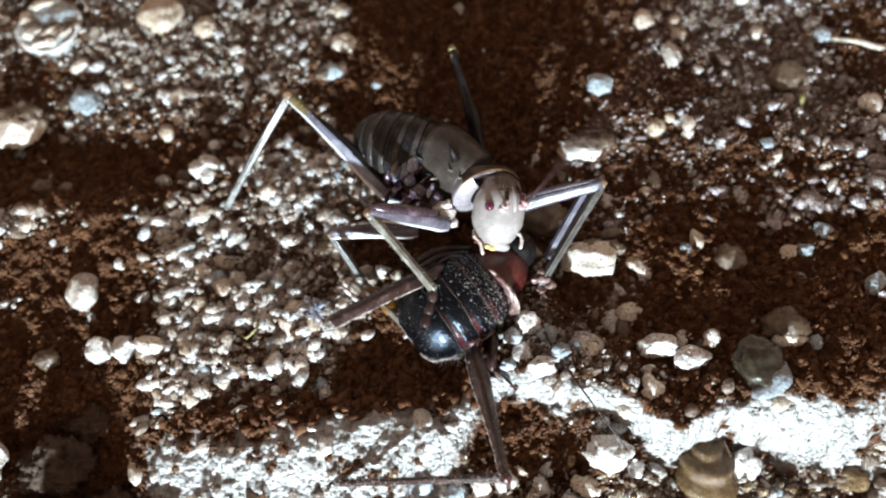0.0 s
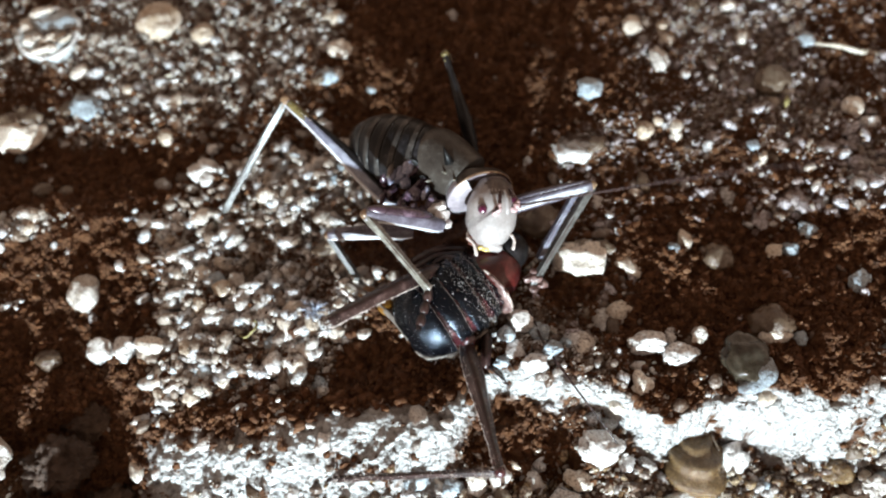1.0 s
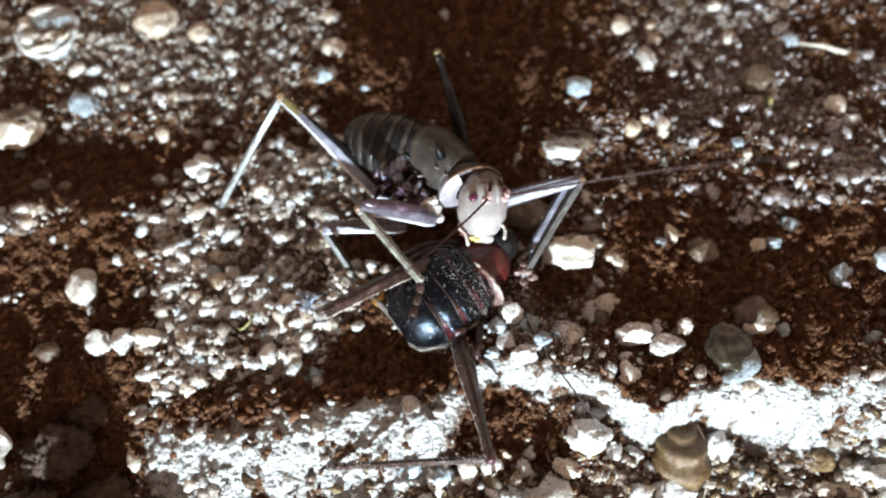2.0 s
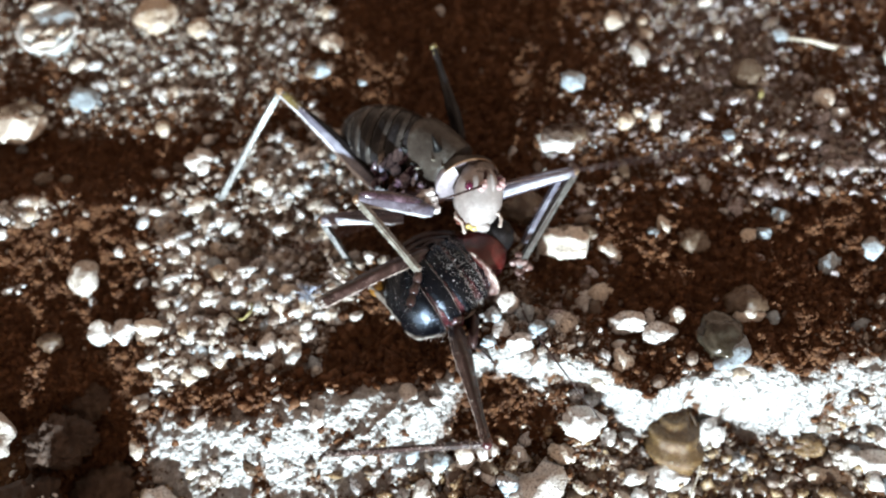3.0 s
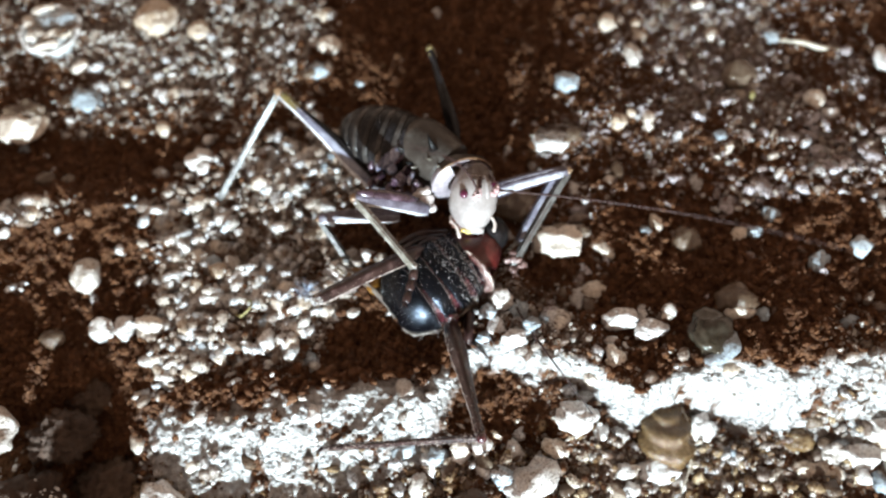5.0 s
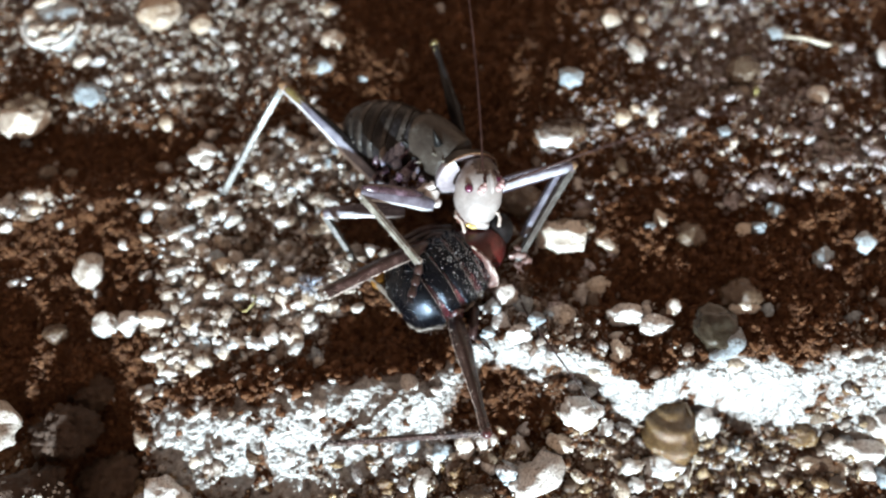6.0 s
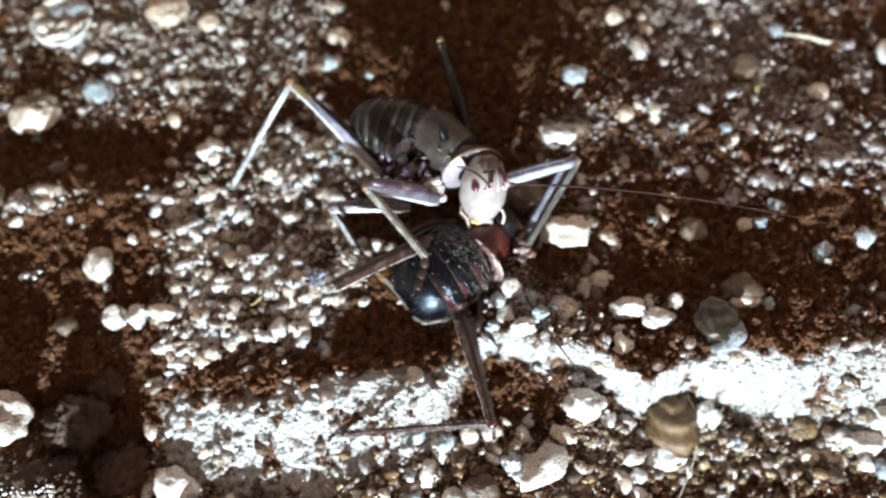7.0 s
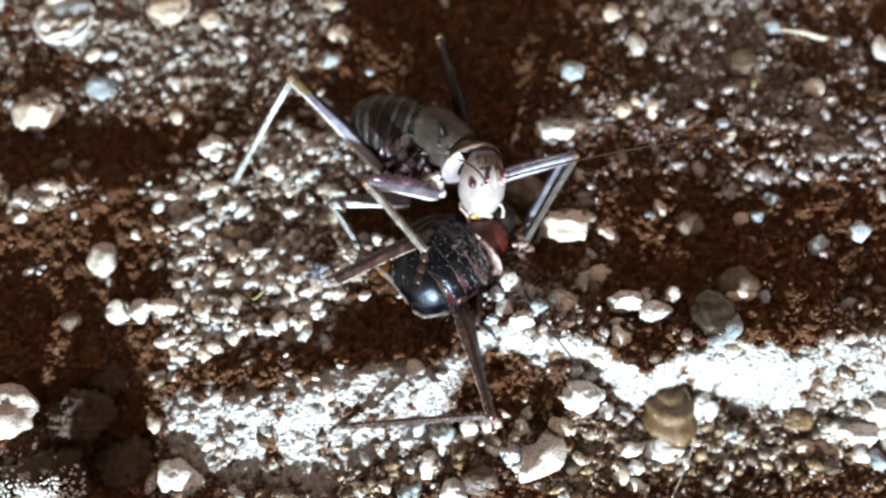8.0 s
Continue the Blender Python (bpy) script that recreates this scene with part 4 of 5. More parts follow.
def abdomen(thing, line, radii, count):
    """Overlapping rings from tail to waist, each with a paler hind margin and a crinkled fold on the flank."""
    pts = [Vector(p) for p in line]

    def hoop(s0, s1, flare, steps):
        made = [eased(pts, radii, s0 + (s1 - s0) * k / steps) for k in range(steps + 1)]
        return tube([m[0] for m in made], [m[1] * (1 + flare * (1 - k / steps) ** 2) for k, m in enumerate(made)], 44, 0.95, up=(0, 0, 1), ease=1)

    for n in range(count):
        s0, s1 = n / count, (n + 1.1) / count
        ring = part("abdomen_ring", hoop(s0 + 0.4 / count, s1, 0.02, 6), SMOKE, thing)
        part("hind_margin", hoop(s0, s0 + 0.3 / count, 0.035, 4), DUSK, ring, "paler hind margin of the ring")
        if n < 4:
            p, r = eased(pts, radii, s0 + 0.3 / count)
            q, _ = eased(pts, radii, s0 + 0.9 / count)
            along = (q - p).normalized()
            flank = Vector((along.y, -along.x, 0)).normalized()
            arc = [p + (r * 0.985) * (math.cos(a) * flank + 0.95 * math.sin(a) * Vector((0, 0, 1))) - along * 0.5 * a for a in (1.45, 1.05, 0.65, 0.3, -0.1)]
            fold = tube(arc, [0.12, 0.34, 0.46, 0.5, 0.4], 12, ease=4)
            for v in fold.verts:
                v.co += 0.16 * noise.noise_vector(v.co * 1.3)
            part("belly_fold", fold, TAN, thing, "pale crinkled fold on the flank")


NECK = (9.4, 4.0, 12.6)
FEELER_ROOTS = ((10.75, -0.75, 17.6), (14.2, 0.1, 16.6))


def feeler(thing, name, bend):
    """A long tapering antenna of many short rings, built along its own x axis."""
    bm = bmesh.new()
    n = 60
    pts, rad = [], []
    for k in range(n + 1):
        s = k / n
        pts.append(Vector((62 * s, 1.2 * math.sin(3 * s), bend * s * s)))
        rad.append((0.19 * (1 - s) ** 0.7 + 0.035) * (1.12 if k % 2 else 0.9))
    tube(pts, rad, 6, bm=bm, ease=1)
    lump(bm, (0, 0, 0), (0.75, 0.62, 0.62), 2)
    bmesh.ops.translate(bm, verts=bm.verts, vec=BASES[thing.name])
    return part(name, bm, UMBER, thing, "thin banded rosy-brown antenna")


BACK_LINE = [(-13.9, 20.2, 7.8), (-11.9, 19.4, 9.0), (-8.2, 17.5, 10.5), (-3.6, 15.1, 11.3), (1.2, 13.0, 11.4), (4.0, 12.0, 11)]
BACK_RADII = [1.4, 4.3, 6.2, 6.5, 5.5, 4.6]


def feeding_cricket():
    c = thing_at("armoured_cricket", 0, 8, 0, "pale ash-grey armoured ground cricket feeding on a dead one", "insect", "crickets")
    # abdomen: overlapping smoky rings from tail to waist
    abdomen(c, BACK_LINE, BACK_RADII, 11)
    # thorax under the shield, with knobbly plum plates where the legs join
    bm = tube([(-1, 12.5, 8.6), (3, 9.5, 9.0), (6, 7.5, 9.4)], [4.4, 4.8, 4.0], 40, ease=8)
    for v in bm.verts:
        v.co += 1.1 * noise.noise_vector(v.co * 0.55) + 0.3 * noise.noise_vector(v.co * 1.5)
    part("thorax", bm, DAMSON, c)
    facet = random.Random(12)
    for p, r, lean, stuff in (((-8.6, 10.4, 11.0), (1.5, 1.4, 2.0), 0, DAMSON), ((-7.2, 8.2, 10.2), (2.0, 1.5, 1.8), 10, DAMSON), ((-8.8, 8.2, 9.2), (1.9, 1.4, 1.5), 10, DAMSON), ((-5.4, 6.2, 9.8), (1.9, 1.3, 1.6), 0, DAMSON),
                              ((-7.1, 10.6, 13.6), (0.7, 2.0, 1.2), -26, TAN), ((-5.6, 9.9, 13.9), (0.8, 2.2, 1.3), -28, SLATE), ((-3.8, 11.0, 14.8), (0.8, 2.4, 1.3), -30, SLATE), ((-5.0, 8.2, 13.2), (1.3, 1.2, 1.2), -20, SLATE), ((-2.6, 9.6, 14.6), (0.6, 1.8, 1.3), -30, DAMSON),
                              ((-3.0, 6.1, 12.7), (1.5, 1.3, 1.8), 25, PLUM), ((-4.7, 6.3, 11.9), (1.2, 1.0, 1.4), 0, DAMSON), ((-1.7, 7.5, 13.8), (1.0, 1.6, 1.5), -20, DAMSON), ((-0.5, 4.2, 12.9), (0.9, 1.1, 2.2), -8, PLUM),
                              ((-2.0, 3.5, 11.5), (1.1, 0.8, 0.9), 0, PLUM), ((-3.4, 4.2, 11.5), (0.9, 0.7, 0.9), 0, PLUM), ((-1.3, 5.6, 13.8), (0.5, 1.4, 1.3), -25, SLATE)):
        bm = bmesh.new()
        lump(bm, (0, 0, 0), (1.15, 1.15, 1.15), 3)
        cuts = [(Vector((facet.gauss(0, 1), facet.gauss(-0.3, 1), facet.gauss(0.4, 0.8))).normalized(), facet.uniform(0.62, 0.85)) for _ in range(7)]
        turn = Matrix.Rotation(radians(lean - (30 if stuff is DAMSON else 0)), 3, "Z") @ Matrix.Diagonal((0.62, 1.4, 1.0) if stuff is DAMSON else (1, 1, 1))
        for v in bm.verts:
            for w, far in cuts:
                v.co -= 0.9 * max(0.0, v.co.dot(w) - far) * w
            v.co = (0.84 if stuff is DAMSON else 0.85) * (turn @ Vector((v.co.x * r[0], v.co.y * r[1], v.co.z * r[2]))) + Vector(p) + (Vector() if stuff is DAMSON else Vector((0, -0.35, 0.6)))
            v.co += 0.28 * noise.noise_vector(v.co * 0.9) + 0.14 * noise.noise_vector(v.co * 2.2)
        part("side_plate", bm, stuff, c)
    # Bluish lumps, paler than the body, put in for streaks of light.
    for p, half, wide in (((-5.1, 9.7, 15.0), Vector((0.9, 1.5, 0.5)), 0.72), ((-6.8, 9.4, 14.2), Vector((0.9, 1.6, 0.4)), 0.6), ((-3.6, 10.2, 15.5), Vector((0.8, 1.5, 0.5)), 0.7), ((-4.7, 8.2, 14.3), Vector((0.6, 0.9, 0.3)), 0.8)):
        p = Vector(p)
        bm = tube([p - half, p - 0.5 * half, p + 0.2 * half, p + half], [wide * 0.4, wide, wide * 0.85, wide * 0.2], 14, 0.7, ease=4)
        for v in bm.verts:
            v.co += 0.2 * noise.noise_vector(v.co * 0.9)
        part("glint_plate", bm, SLATE, c, "bluish waist plate made pale for its light streak")
    down_line = [eased([Vector(p) for p in BACK_LINE], BACK_RADII, 0.75 - 0.74 * k / 8) for k in range(9)]
    tagged(part("down", fuzz([m[0] for m in down_line], [m[1] for m in down_line], 1400, 0.8, 8, 0.03), TAN, c, "fine pale down on the abdomen"), kind="stuff")
    bm = bmesh.new()
    for p, r in (((0.9, 1.5, 12.0), (1.0, 0.9, 1.3)), ((1.8, 1.9, 11.4), (0.9, 0.8, 1.5)), ((0.6, 2.8, 13.0), (1.1, 0.9, 1.2)), ((2.0, 0.6, 10.6), (0.9, 0.8, 1.1)), ((-0.2, 2.7, 12.4), (0.9, 0.8, 0.9)), ((1.6, 3.2, 13.2), (0.8, 0.7, 0.9))):
        lump(bm, p, r, 3)
    for v in bm.verts:
        v.co += 0.5 * noise.noise_vector(v.co * 0.9) + 0.25 * noise.noise_vector(v.co * 2.2)
    part("hip", bm, BONE, c, "pale pinkish leg socket")
    # shield: a lifted saddle with a pale flared collar, dark red inside
    shield = part("shield", tube([(0.4, 13.9, 11.6), (1.2, 13.2, 11.9), (2.8, 11.6, 12.2), (4.6, 9.6, 12.3), (5.6, 8.4, 12.4), (6.0, 7.9, 12.4)],
                                 [5.2, 5.75, 5.7, 5.5, 5.3, 5.1], 48, 1.1, up=(0, 0, 1)), ASH, c)
    n = Vector((0.22, -0.93, 0.22)).normalized()
    side = Vector((0, 0, 1)).cross(n).normalized()
    rise = n.cross(side)

    def band(rows, start, stop, steps):
        bm = bmesh.new()
        made = []
        for off, r in rows:
            row = []
            for k in range(steps + 1):
                a = math.radians(start + (stop - start) * k / steps)
                low = max(0.0, -math.sin(a))
                back = 1 - 0.75 * max(0.0, math.cos(a - math.radians(60))) if off < -1 else 1
                q = Vector((8.3, 4.8, 12.5)) + n * (off * back - 1.2 * low) + r * (math.cos(a) * side + math.sin(a) * (1.02 - 0.08 * low) * rise)
                row.append(bm.verts.new(q))
            made.append(row)
        for u, w in zip(made, made[1:]):
            for k in range(steps):
                bm.faces.new((u[k], u[k + 1], w[k + 1], w[k]))
        return bm

    part("collar", band([(-3.8, 5.6), (-1.8, 5.8), (-0.6, 6.0), (0.2, 6.15), (0.5, 6.1), (0.55, 5.95)], 128, 300, 40), FLANGE, c, "flared ivory flange of the collar")
    part("collar", band([(-4.2, 5.75), (-1.8, 6.0), (-0.5, 6.1), (0.15, 6.15)], -60, 128, 40), ASH, c, "grey upper side of the collar")
    part("collar_rim", band([(0.1, 6.14), (0.28, 6.22), (0.5, 6.2), (0.54, 6.07)], -20, 132, 40), AMBER, c, "amber edge of the collar")
    part("collar_lining", band([(0.55, 5.95), (0.85, 5.4), (1.15, 4.8), (1.3, 4.2), (0.8, 3.0)], 112, 300, 44), FLANGE, c, "pale lilac lining of the collar")
    part("collar_lining", band([(0.53, 6.06), (0.42, 5.85), (0.3, 5.62)], -24, 113, 30), RUST, c, "dark red seam inside the collar")
    part("collar_lining", band([(0.3, 5.62), (0.2, 5.2), (-0.2, 4.7), (-0.9, 4.1), (-1.8, 3.4)], -24, 113, 30), FLANGE, c, "pinkish lilac lining of the collar")
    # Pale colour of these bumps stands in for glints at the thorn bases.
    for p, tip in (((2.9, 7.6, 16.6), (1.9, 7.0, 18.2)), ((0.1, 7.5, 14.6), (-1.2, 6.8, 15.6)), ((4.1, 6.3, 16.6), (3.8, 5.4, 18.0))):
        bm = cone(bmesh.new(), p, tip, 0.5, 10)
        lump(bm, p, (0.6, 0.5, 0.5), 3)
        part("tubercle", bm, STRAW, shield, "small tubercle coloured pale for its glint")
    for base, tip, r in (((-1.3, 10.6, 14.8), (-3.6, 10.9, 17.2), 0.75), ((3.4, 8.9, 18.0), (2.5, 10.6, 20.9), 0.9), ((-0.6, 8.0, 14.9), (-2.7, 8.2, 15.6), 0.3), ((-1.8, 9.6, 13.8), (-4.0, 8.2, 14.6), 0.28)):
        bm = bmesh.new()
        part("thorn", cone(bm, base, tip, r, 9), THORN, shield)
    # head, on its neck
    head = part("head", tube([(10.3, 6.4, 14.4), (10.4, 5.6, 14.6), (10.5, 4.2, 14.7), (10.3, 1.8, 14.2), (9.7, -0.8, 12.7), (9.2, -2.5, 11.2), (8.9, -3.6, 10.0), (8.8, -3.9, 9.6)],
                             [1.5, 2.6, 3.6, 4.5, 4.5, 3.7, 2.5, 1.2], 40, 0.97, up=(0.2, -0.55, 0.8)), IVORY, c, "smooth ivory head with two dark eyes", at=NECK)
    for p in ((8.2, -0.35, 17.5), (13.9, 1.3, 16.4)):
        bm = bmesh.new()
        part("eye", lump(bm, p, (0.85, 0.95, 0.85), 3), GARNET, head, "dark garnet-red eye")
    crown_line = [Vector(p) for p in ((10.3, 6.4, 14.4), (10.4, 5.6, 14.6), (10.5, 4.2, 14.7), (10.4, 2.6, 14.4))]
    crown = tube(crown_line, [1.56, 2.66, 3.66, 4.4], 48, 0.97, up=(0.2, -0.55, 0.8), ease=6, close=False)
    stray = [v for v in crown.verts if (v.co - Vector((10.4, 4.2, 14.6))).normalized().dot(Vector((0.42, 0.1, 0.9)).normalized()) < 0.62 + 0.2 * noise.noise(v.co * 0.9)]
    bmesh.ops.delete(crown, geom=stray, context="VERTS")
    part("crown", crown, CROWN, head, "brown streaked crown of the head")
    for line in ([(11.5, 3.3, 17.9), (11.3, 1.6, 18.2), (11.0, 0.2, 17.9)], [(13.2, 3.1, 17.4), (13.6, 1.8, 17.0), (13.9, 0.7, 16.5)]):
        part("brow", tube(line, [0.1, 0.42, 0.55], 14, 0.6, ease=5), UMBER, head, "dark brown mark above the antenna")
    part("brow_ridge", tube([(12.3, 2.6, 18.0), (12.5, 0.9, 17.9), (12.5, -0.6, 17.0), (12.2, -1.6, 16.2)], [0.15, 0.42, 0.46, 0.2], 12), IVORY, head, "narrow pale ridge between the antennae")
    for p in FEELER_ROOTS:
        bm = bmesh.new()
        lump(bm, p, (0.78, 0.7, 0.7), 3)
        lump(bm, Vector(p) + Vector((-0.5, -0.5, -0.2)), (0.75, 0.6, 0.6), 3)
        lump(bm, Vector(p) + Vector((0.3, 0.5, 0.4)), (0.4, 0.45, 0.4), 2)
        for v in bm.verts:
            v.co += 0.15 * noise.noise_vector(v.co * 2.0)
        part("antenna_socket", bm, ROSE, head, "knobbly rosy antenna socket")
    # mouth: upper lip, amber-tipped jaws and drooping palps
    bm = bmesh.new()
    lump(bm, (9.5, -4.2, 11.6), (2.3, 1.2, 1.6), 3)
    lump(bm, (9.9, -5.0, 11.2), (1.7, 1.0, 1.2), 3)
    for v in bm.verts:
        v.co += 0.35 * noise.noise_vector(v.co * 0.7)
    part("lip", bm, IVORY, head)
    bm = bmesh.new()
    lump(bm, (8.6, -5.3, 11.4), (0.9, 0.6, 0.6), 3)
    lump(bm, (7.6, -5.2, 11.9), (0.6, 0.5, 0.6), 3)
    part("jaw", bm, HONEY, head, "amber-tipped biting jaw")
    bm = bmesh.new()
    lump(bm, (6.6, -4.2, 12.0), (1.1, 0.7, 0.8), 3)
    lump(bm, (5.9, -3.4, 12.3), (0.7, 0.7, 0.7), 3)
    for v in bm.verts:
        v.co += 0.3 * noise.noise_vector(v.co * 1.3)
    part("mouth", bm, RUSSET, head, "russet mouth parts beside the jaw")
    for line in ([(5.6, -2.4, 12.6), (5.5, -3.6, 12.8), (6.4, -4.8, 12.6), (6.7, -6.3, 11.6)], [(12.4, -3.2, 12.6), (13.2, -3.9, 12.9), (13.5, -4.9, 12.6), (13.2, -6.0, 12.2)]):
        bm = tube(line, [0.3, 0.24, 0.27, 0.34], 9)
        for p in line[1:]:
            lump(bm, p, (0.34, 0.34, 0.34), 2)
        part("palp", bm, HAIR, head, "small jointed mouth feeler")
    # legs: hind, middle, front on the near side, then the far side
    leg(c, (-7.2, 7.4, 6.0), (-25.4, 25.3, 17.0), (-41.6, 12.3, -0.9), (-44, 9, -1.4), 1.65, 0.8, LILAC, ASHEN, AMBER, STRAW, hind=True)
    leg(c, (-4.2, 0.1, 9.0), (-19.4, 0.4, 10.4), (-15.2, -5.6, 2.6), (-12.5, -8.6, 2.2), 1.2, 0.65, MAUVE, ASHEN, AMBER, ASHEN)
    leg(c, (1.2, -0.1, 11.4), (-11.8, -0.2, 19.0), (-2.0, -12.8, 13.4), (-4.2, -18.9, 12.9), 1.42, 0.72, MAUVE, STRAW, AMBER, COCOA, hairs=30, sole=1.5)
    leg(c, (8.5, 15.5, 9), (4.6, 31.4, 18.5), (6.0, 44.0, -2.0), (6, 47, -3), 1.2, 0.7, SMOKE, STRAW, OLIVE, STRAW, hind=True)
    leg(c, (11.0, 2.4, 9.5), (28.0, 3.0, 16.0), (16.6, -10.4, 4.6), (16.8, -12.0, 4.8), 1.3, 0.75, MAUVE, ASHEN, AMBER, PAD)
    leg(c, (13.1, 4.5, 7.0), (26.5, 5.3, 11.0), (18.6, -4.6, 2.5), (16, -6.5, 2.0), 1.15, 0.65, MAUVE, LILAC, AMBER, STRAW)
    # the gripping foot of the far front leg, and a pale spot on the shin behind it
    bm = bmesh.new()
    for p, r in (((16.4, -12.2, 5.6), (1.3, 0.8, 0.8)), ((15.0, -12.0, 5.2), (0.8, 0.7, 0.7)), ((17.6, -13.2, 5.0), (1.0, 0.7, 0.7)), ((16.2, -11.0, 5.8), (0.8, 0.7, 0.8)), ((16.0, -13.6, 4.4), (0.9, 0.6, 0.6))):
        lump(bm, p, r, 3)
    for v in bm.verts:
        v.co += 0.3 * noise.noise_vector(v.co * 1.2)
    bmesh.ops.translate(bm, verts=bm.verts[:], vec=(0.8, 2.5, 0.2))
    part("foot_pad", bm, PAD, c, "rosy wrinkled foot pad")
    near = feeler(c, "antenna", 9.0)
    far = feeler(c, "antenna", 6.0)
    return c, head, near, far


DEAD_LINE = [(-6.3, -18.0, 4.6), (-5.1, -17.2, 5.0), (-2.2, -15.4, 5.6), (1.2, -13.3, 6.2), (4.6, -11.3, 6.5), (7.6, -9.6, 6.6), (9.8, -8.4, 6.4)]
DEAD_RADII = [3.2, 5.6, 7.4, 7.8, 7.6, 6.6, 5.2]


def dead_cricket():
    c = thing_at("dead_cricket", 2, -14, 0, "glossy black dead armoured cricket lying with splayed legs", "insect", "crickets")
    pts = [Vector(p) for p in DEAD_LINE]

    def on(s):
        return eased(pts, DEAD_RADII, s)

    def glint_flat(q, p, r):
        """Flattens the back facing halfway between torch and camera, to widen its highlight."""
        w = Vector((-0.064, -0.76, 0.648))
        return q - 0.65 * max(0.0, (q - p).dot(w) - 0.935 * r) * w

    core = [on(0.22 + 0.78 * k / 40) for k in range(41)]
    part("inner_body", tube([m[0] for m in core], [m[1] * (0.97 - 0.1 * (k == 0)) for k, m in enumerate(core)], 48, 0.885, up=(0, 0, 1), ease=1), RUST, c, "dusty dark red skin between the black plates")
    # black plates over the back, each narrower towards the flank
    axis = (pts[5] - pts[1]).normalized()
    side = axis.cross(Vector((0, 0, 1))).normalized()
    rise = side.cross(axis)
    for s0, s1 in ((0.002, 0.400), (0.412, 0.553), (0.560, 0.712), (0.736, 0.846), (0.856, 0.95)):
        bm = bmesh.new()
        rows = []
        for i in range(9):
            row = []
            for k in range(41):
                a = math.radians(-128 + 256 * k / 40)
                pinch = 0.004 + 0.03 * max(0.0, math.sin(a)) ** 2
                u = s0 + 0.7 * pinch * (s0 > 0.1) + (s1 - s0 - 0.7 * pinch * ((s0 > 0.1) + 1)) * i / 8
                p, r = on(min(max(u, 0), 1))
                edge = 1 - 0.022 * (abs(2 * i / 8 - 1) ** 8)
                bulge = 1.045 + 0.004 * math.sin(math.pi * i / 8)
                q = glint_flat(p + r * bulge * edge * (math.sin(a) * side + 0.9 * math.cos(a) * rise), p, r)
                row.append(bm.verts.new(q + 0.14 * noise.noise_vector(q * 0.4) + 0.09 * noise.noise_vector(q * 1.2)))
            rows.append(row)
        for u, w in zip(rows, rows[1:]):
            for k in range(40):
                bm.faces.new((u[k], u[k + 1], w[k + 1], w[k]))
        hem = [rows[-1][k].co.copy() for k in range(4, 40, 2)]
        bmesh.ops.solidify(bm, geom=bm.faces[:], thickness=0.25)
        plate = part("back_plate", bm, JET, c, "glossy black back plate")
        part("plate_hem", tube(hem, [0.02 + 0.045 * math.sin(math.pi * k / 17) * (0.6 + 0.4 * math.sin(k * 1.9)) for k in range(18)], 8, ease=2), MEMBRANE, plate, "thin russet hem of the plate")
    # pale fold along the flank, and spilled yellow flesh
    hem = []
    for k in range(14):
        p, r = on(0.004 + 0.05 * k)
        a = math.radians(88 + 10 * math.sin(k * 0.25))
        hem.append(p + r * 1.06 * (math.sin(a) * side + 0.9 * math.cos(a) * rise))
    bm = tube(hem, [0.3 + 0.08 * math.sin(2.3 * k) for k in range(14)], 10)
    for v in bm.verts:
        v.co += 0.4 * noise.noise_vector(v.co * 0.9)
    part("flank_fold", bm, TAN, c, "pale wrinkled flank fold")
    bm = bmesh.new()
    for p, r in (((-12.6, -9.3, 5.5), (1.7, 1.2, 1.1)), ((-9.3, -12.2, 6.0), (1.5, 1.9, 1.1)), ((-9.6, -12.0, 5.0), (0.9, 1.4, 1.0))):
        lump(bm, p, r, 3)
    for v in bm.verts:
        v.co += 0.5 * noise.noise_vector(v.co * 0.8)
    part("flesh", bm, YOLK, c, "orange-yellow exposed flesh")
    # front end: red shield with its ivory rim, dark head and folded parts in shade
    part("thorax", tube([(6, -11, 6.2), (9, -9.6, 6.4), (12, -7.8, 6.2)], [5.4, 5.3, 4.2], 30), RUST, c)
    part("shield", tube([(7.0, -10.4, 6.8), (8.6, -9.4, 7.2), (11.4, -7.7, 6.8), (13.4, -6.2, 5.8)], [5.0, 5.1, 4.6, 3.0], 40, up=(0, 0, 1)), BLOOD, c, "dark red shield behind the head")
    rim, lining = [], []
    for k in range(15):
        a = math.radians(-50 + 176 * k / 14)
        rim.append(Vector((8.0, -10.8, 5.8)) + axis * (2.7 * math.sin(math.pi * k / 14) - 0.2) + 6.7 * (math.sin(a) * side + 0.92 * math.cos(a) * rise))
        lining.append(Vector((7.7, -10.3, 6.4)) + axis * (2.4 * math.sin(math.pi * k / 14) - 0.2) + 6.5 * (math.sin(a) * side + 0.92 * math.cos(a) * rise))
    part("collar", tube(rim, [0.2 + 0.012 * k for k in range(15)], 10, ease=2), HAIR, c, "ivory rim of the red shield")
    bm = tube(lining[5:], [0.4 + 0.075 * k for k in range(10)], 14, ease=3)
    for v in bm.verts:
        v.co += 0.5 * noise.noise_vector(v.co * 1.1)
    part("collar_lining", bm, PAD, c, "wrinkled rosy lining of the collar")
    bm = bmesh.new()
    lump(bm, (13.6, -4.6, 7.4), (3.7, 3.6, 3.6), 3)
    part("head", bm, SMOKE, c, "dark shaded head")
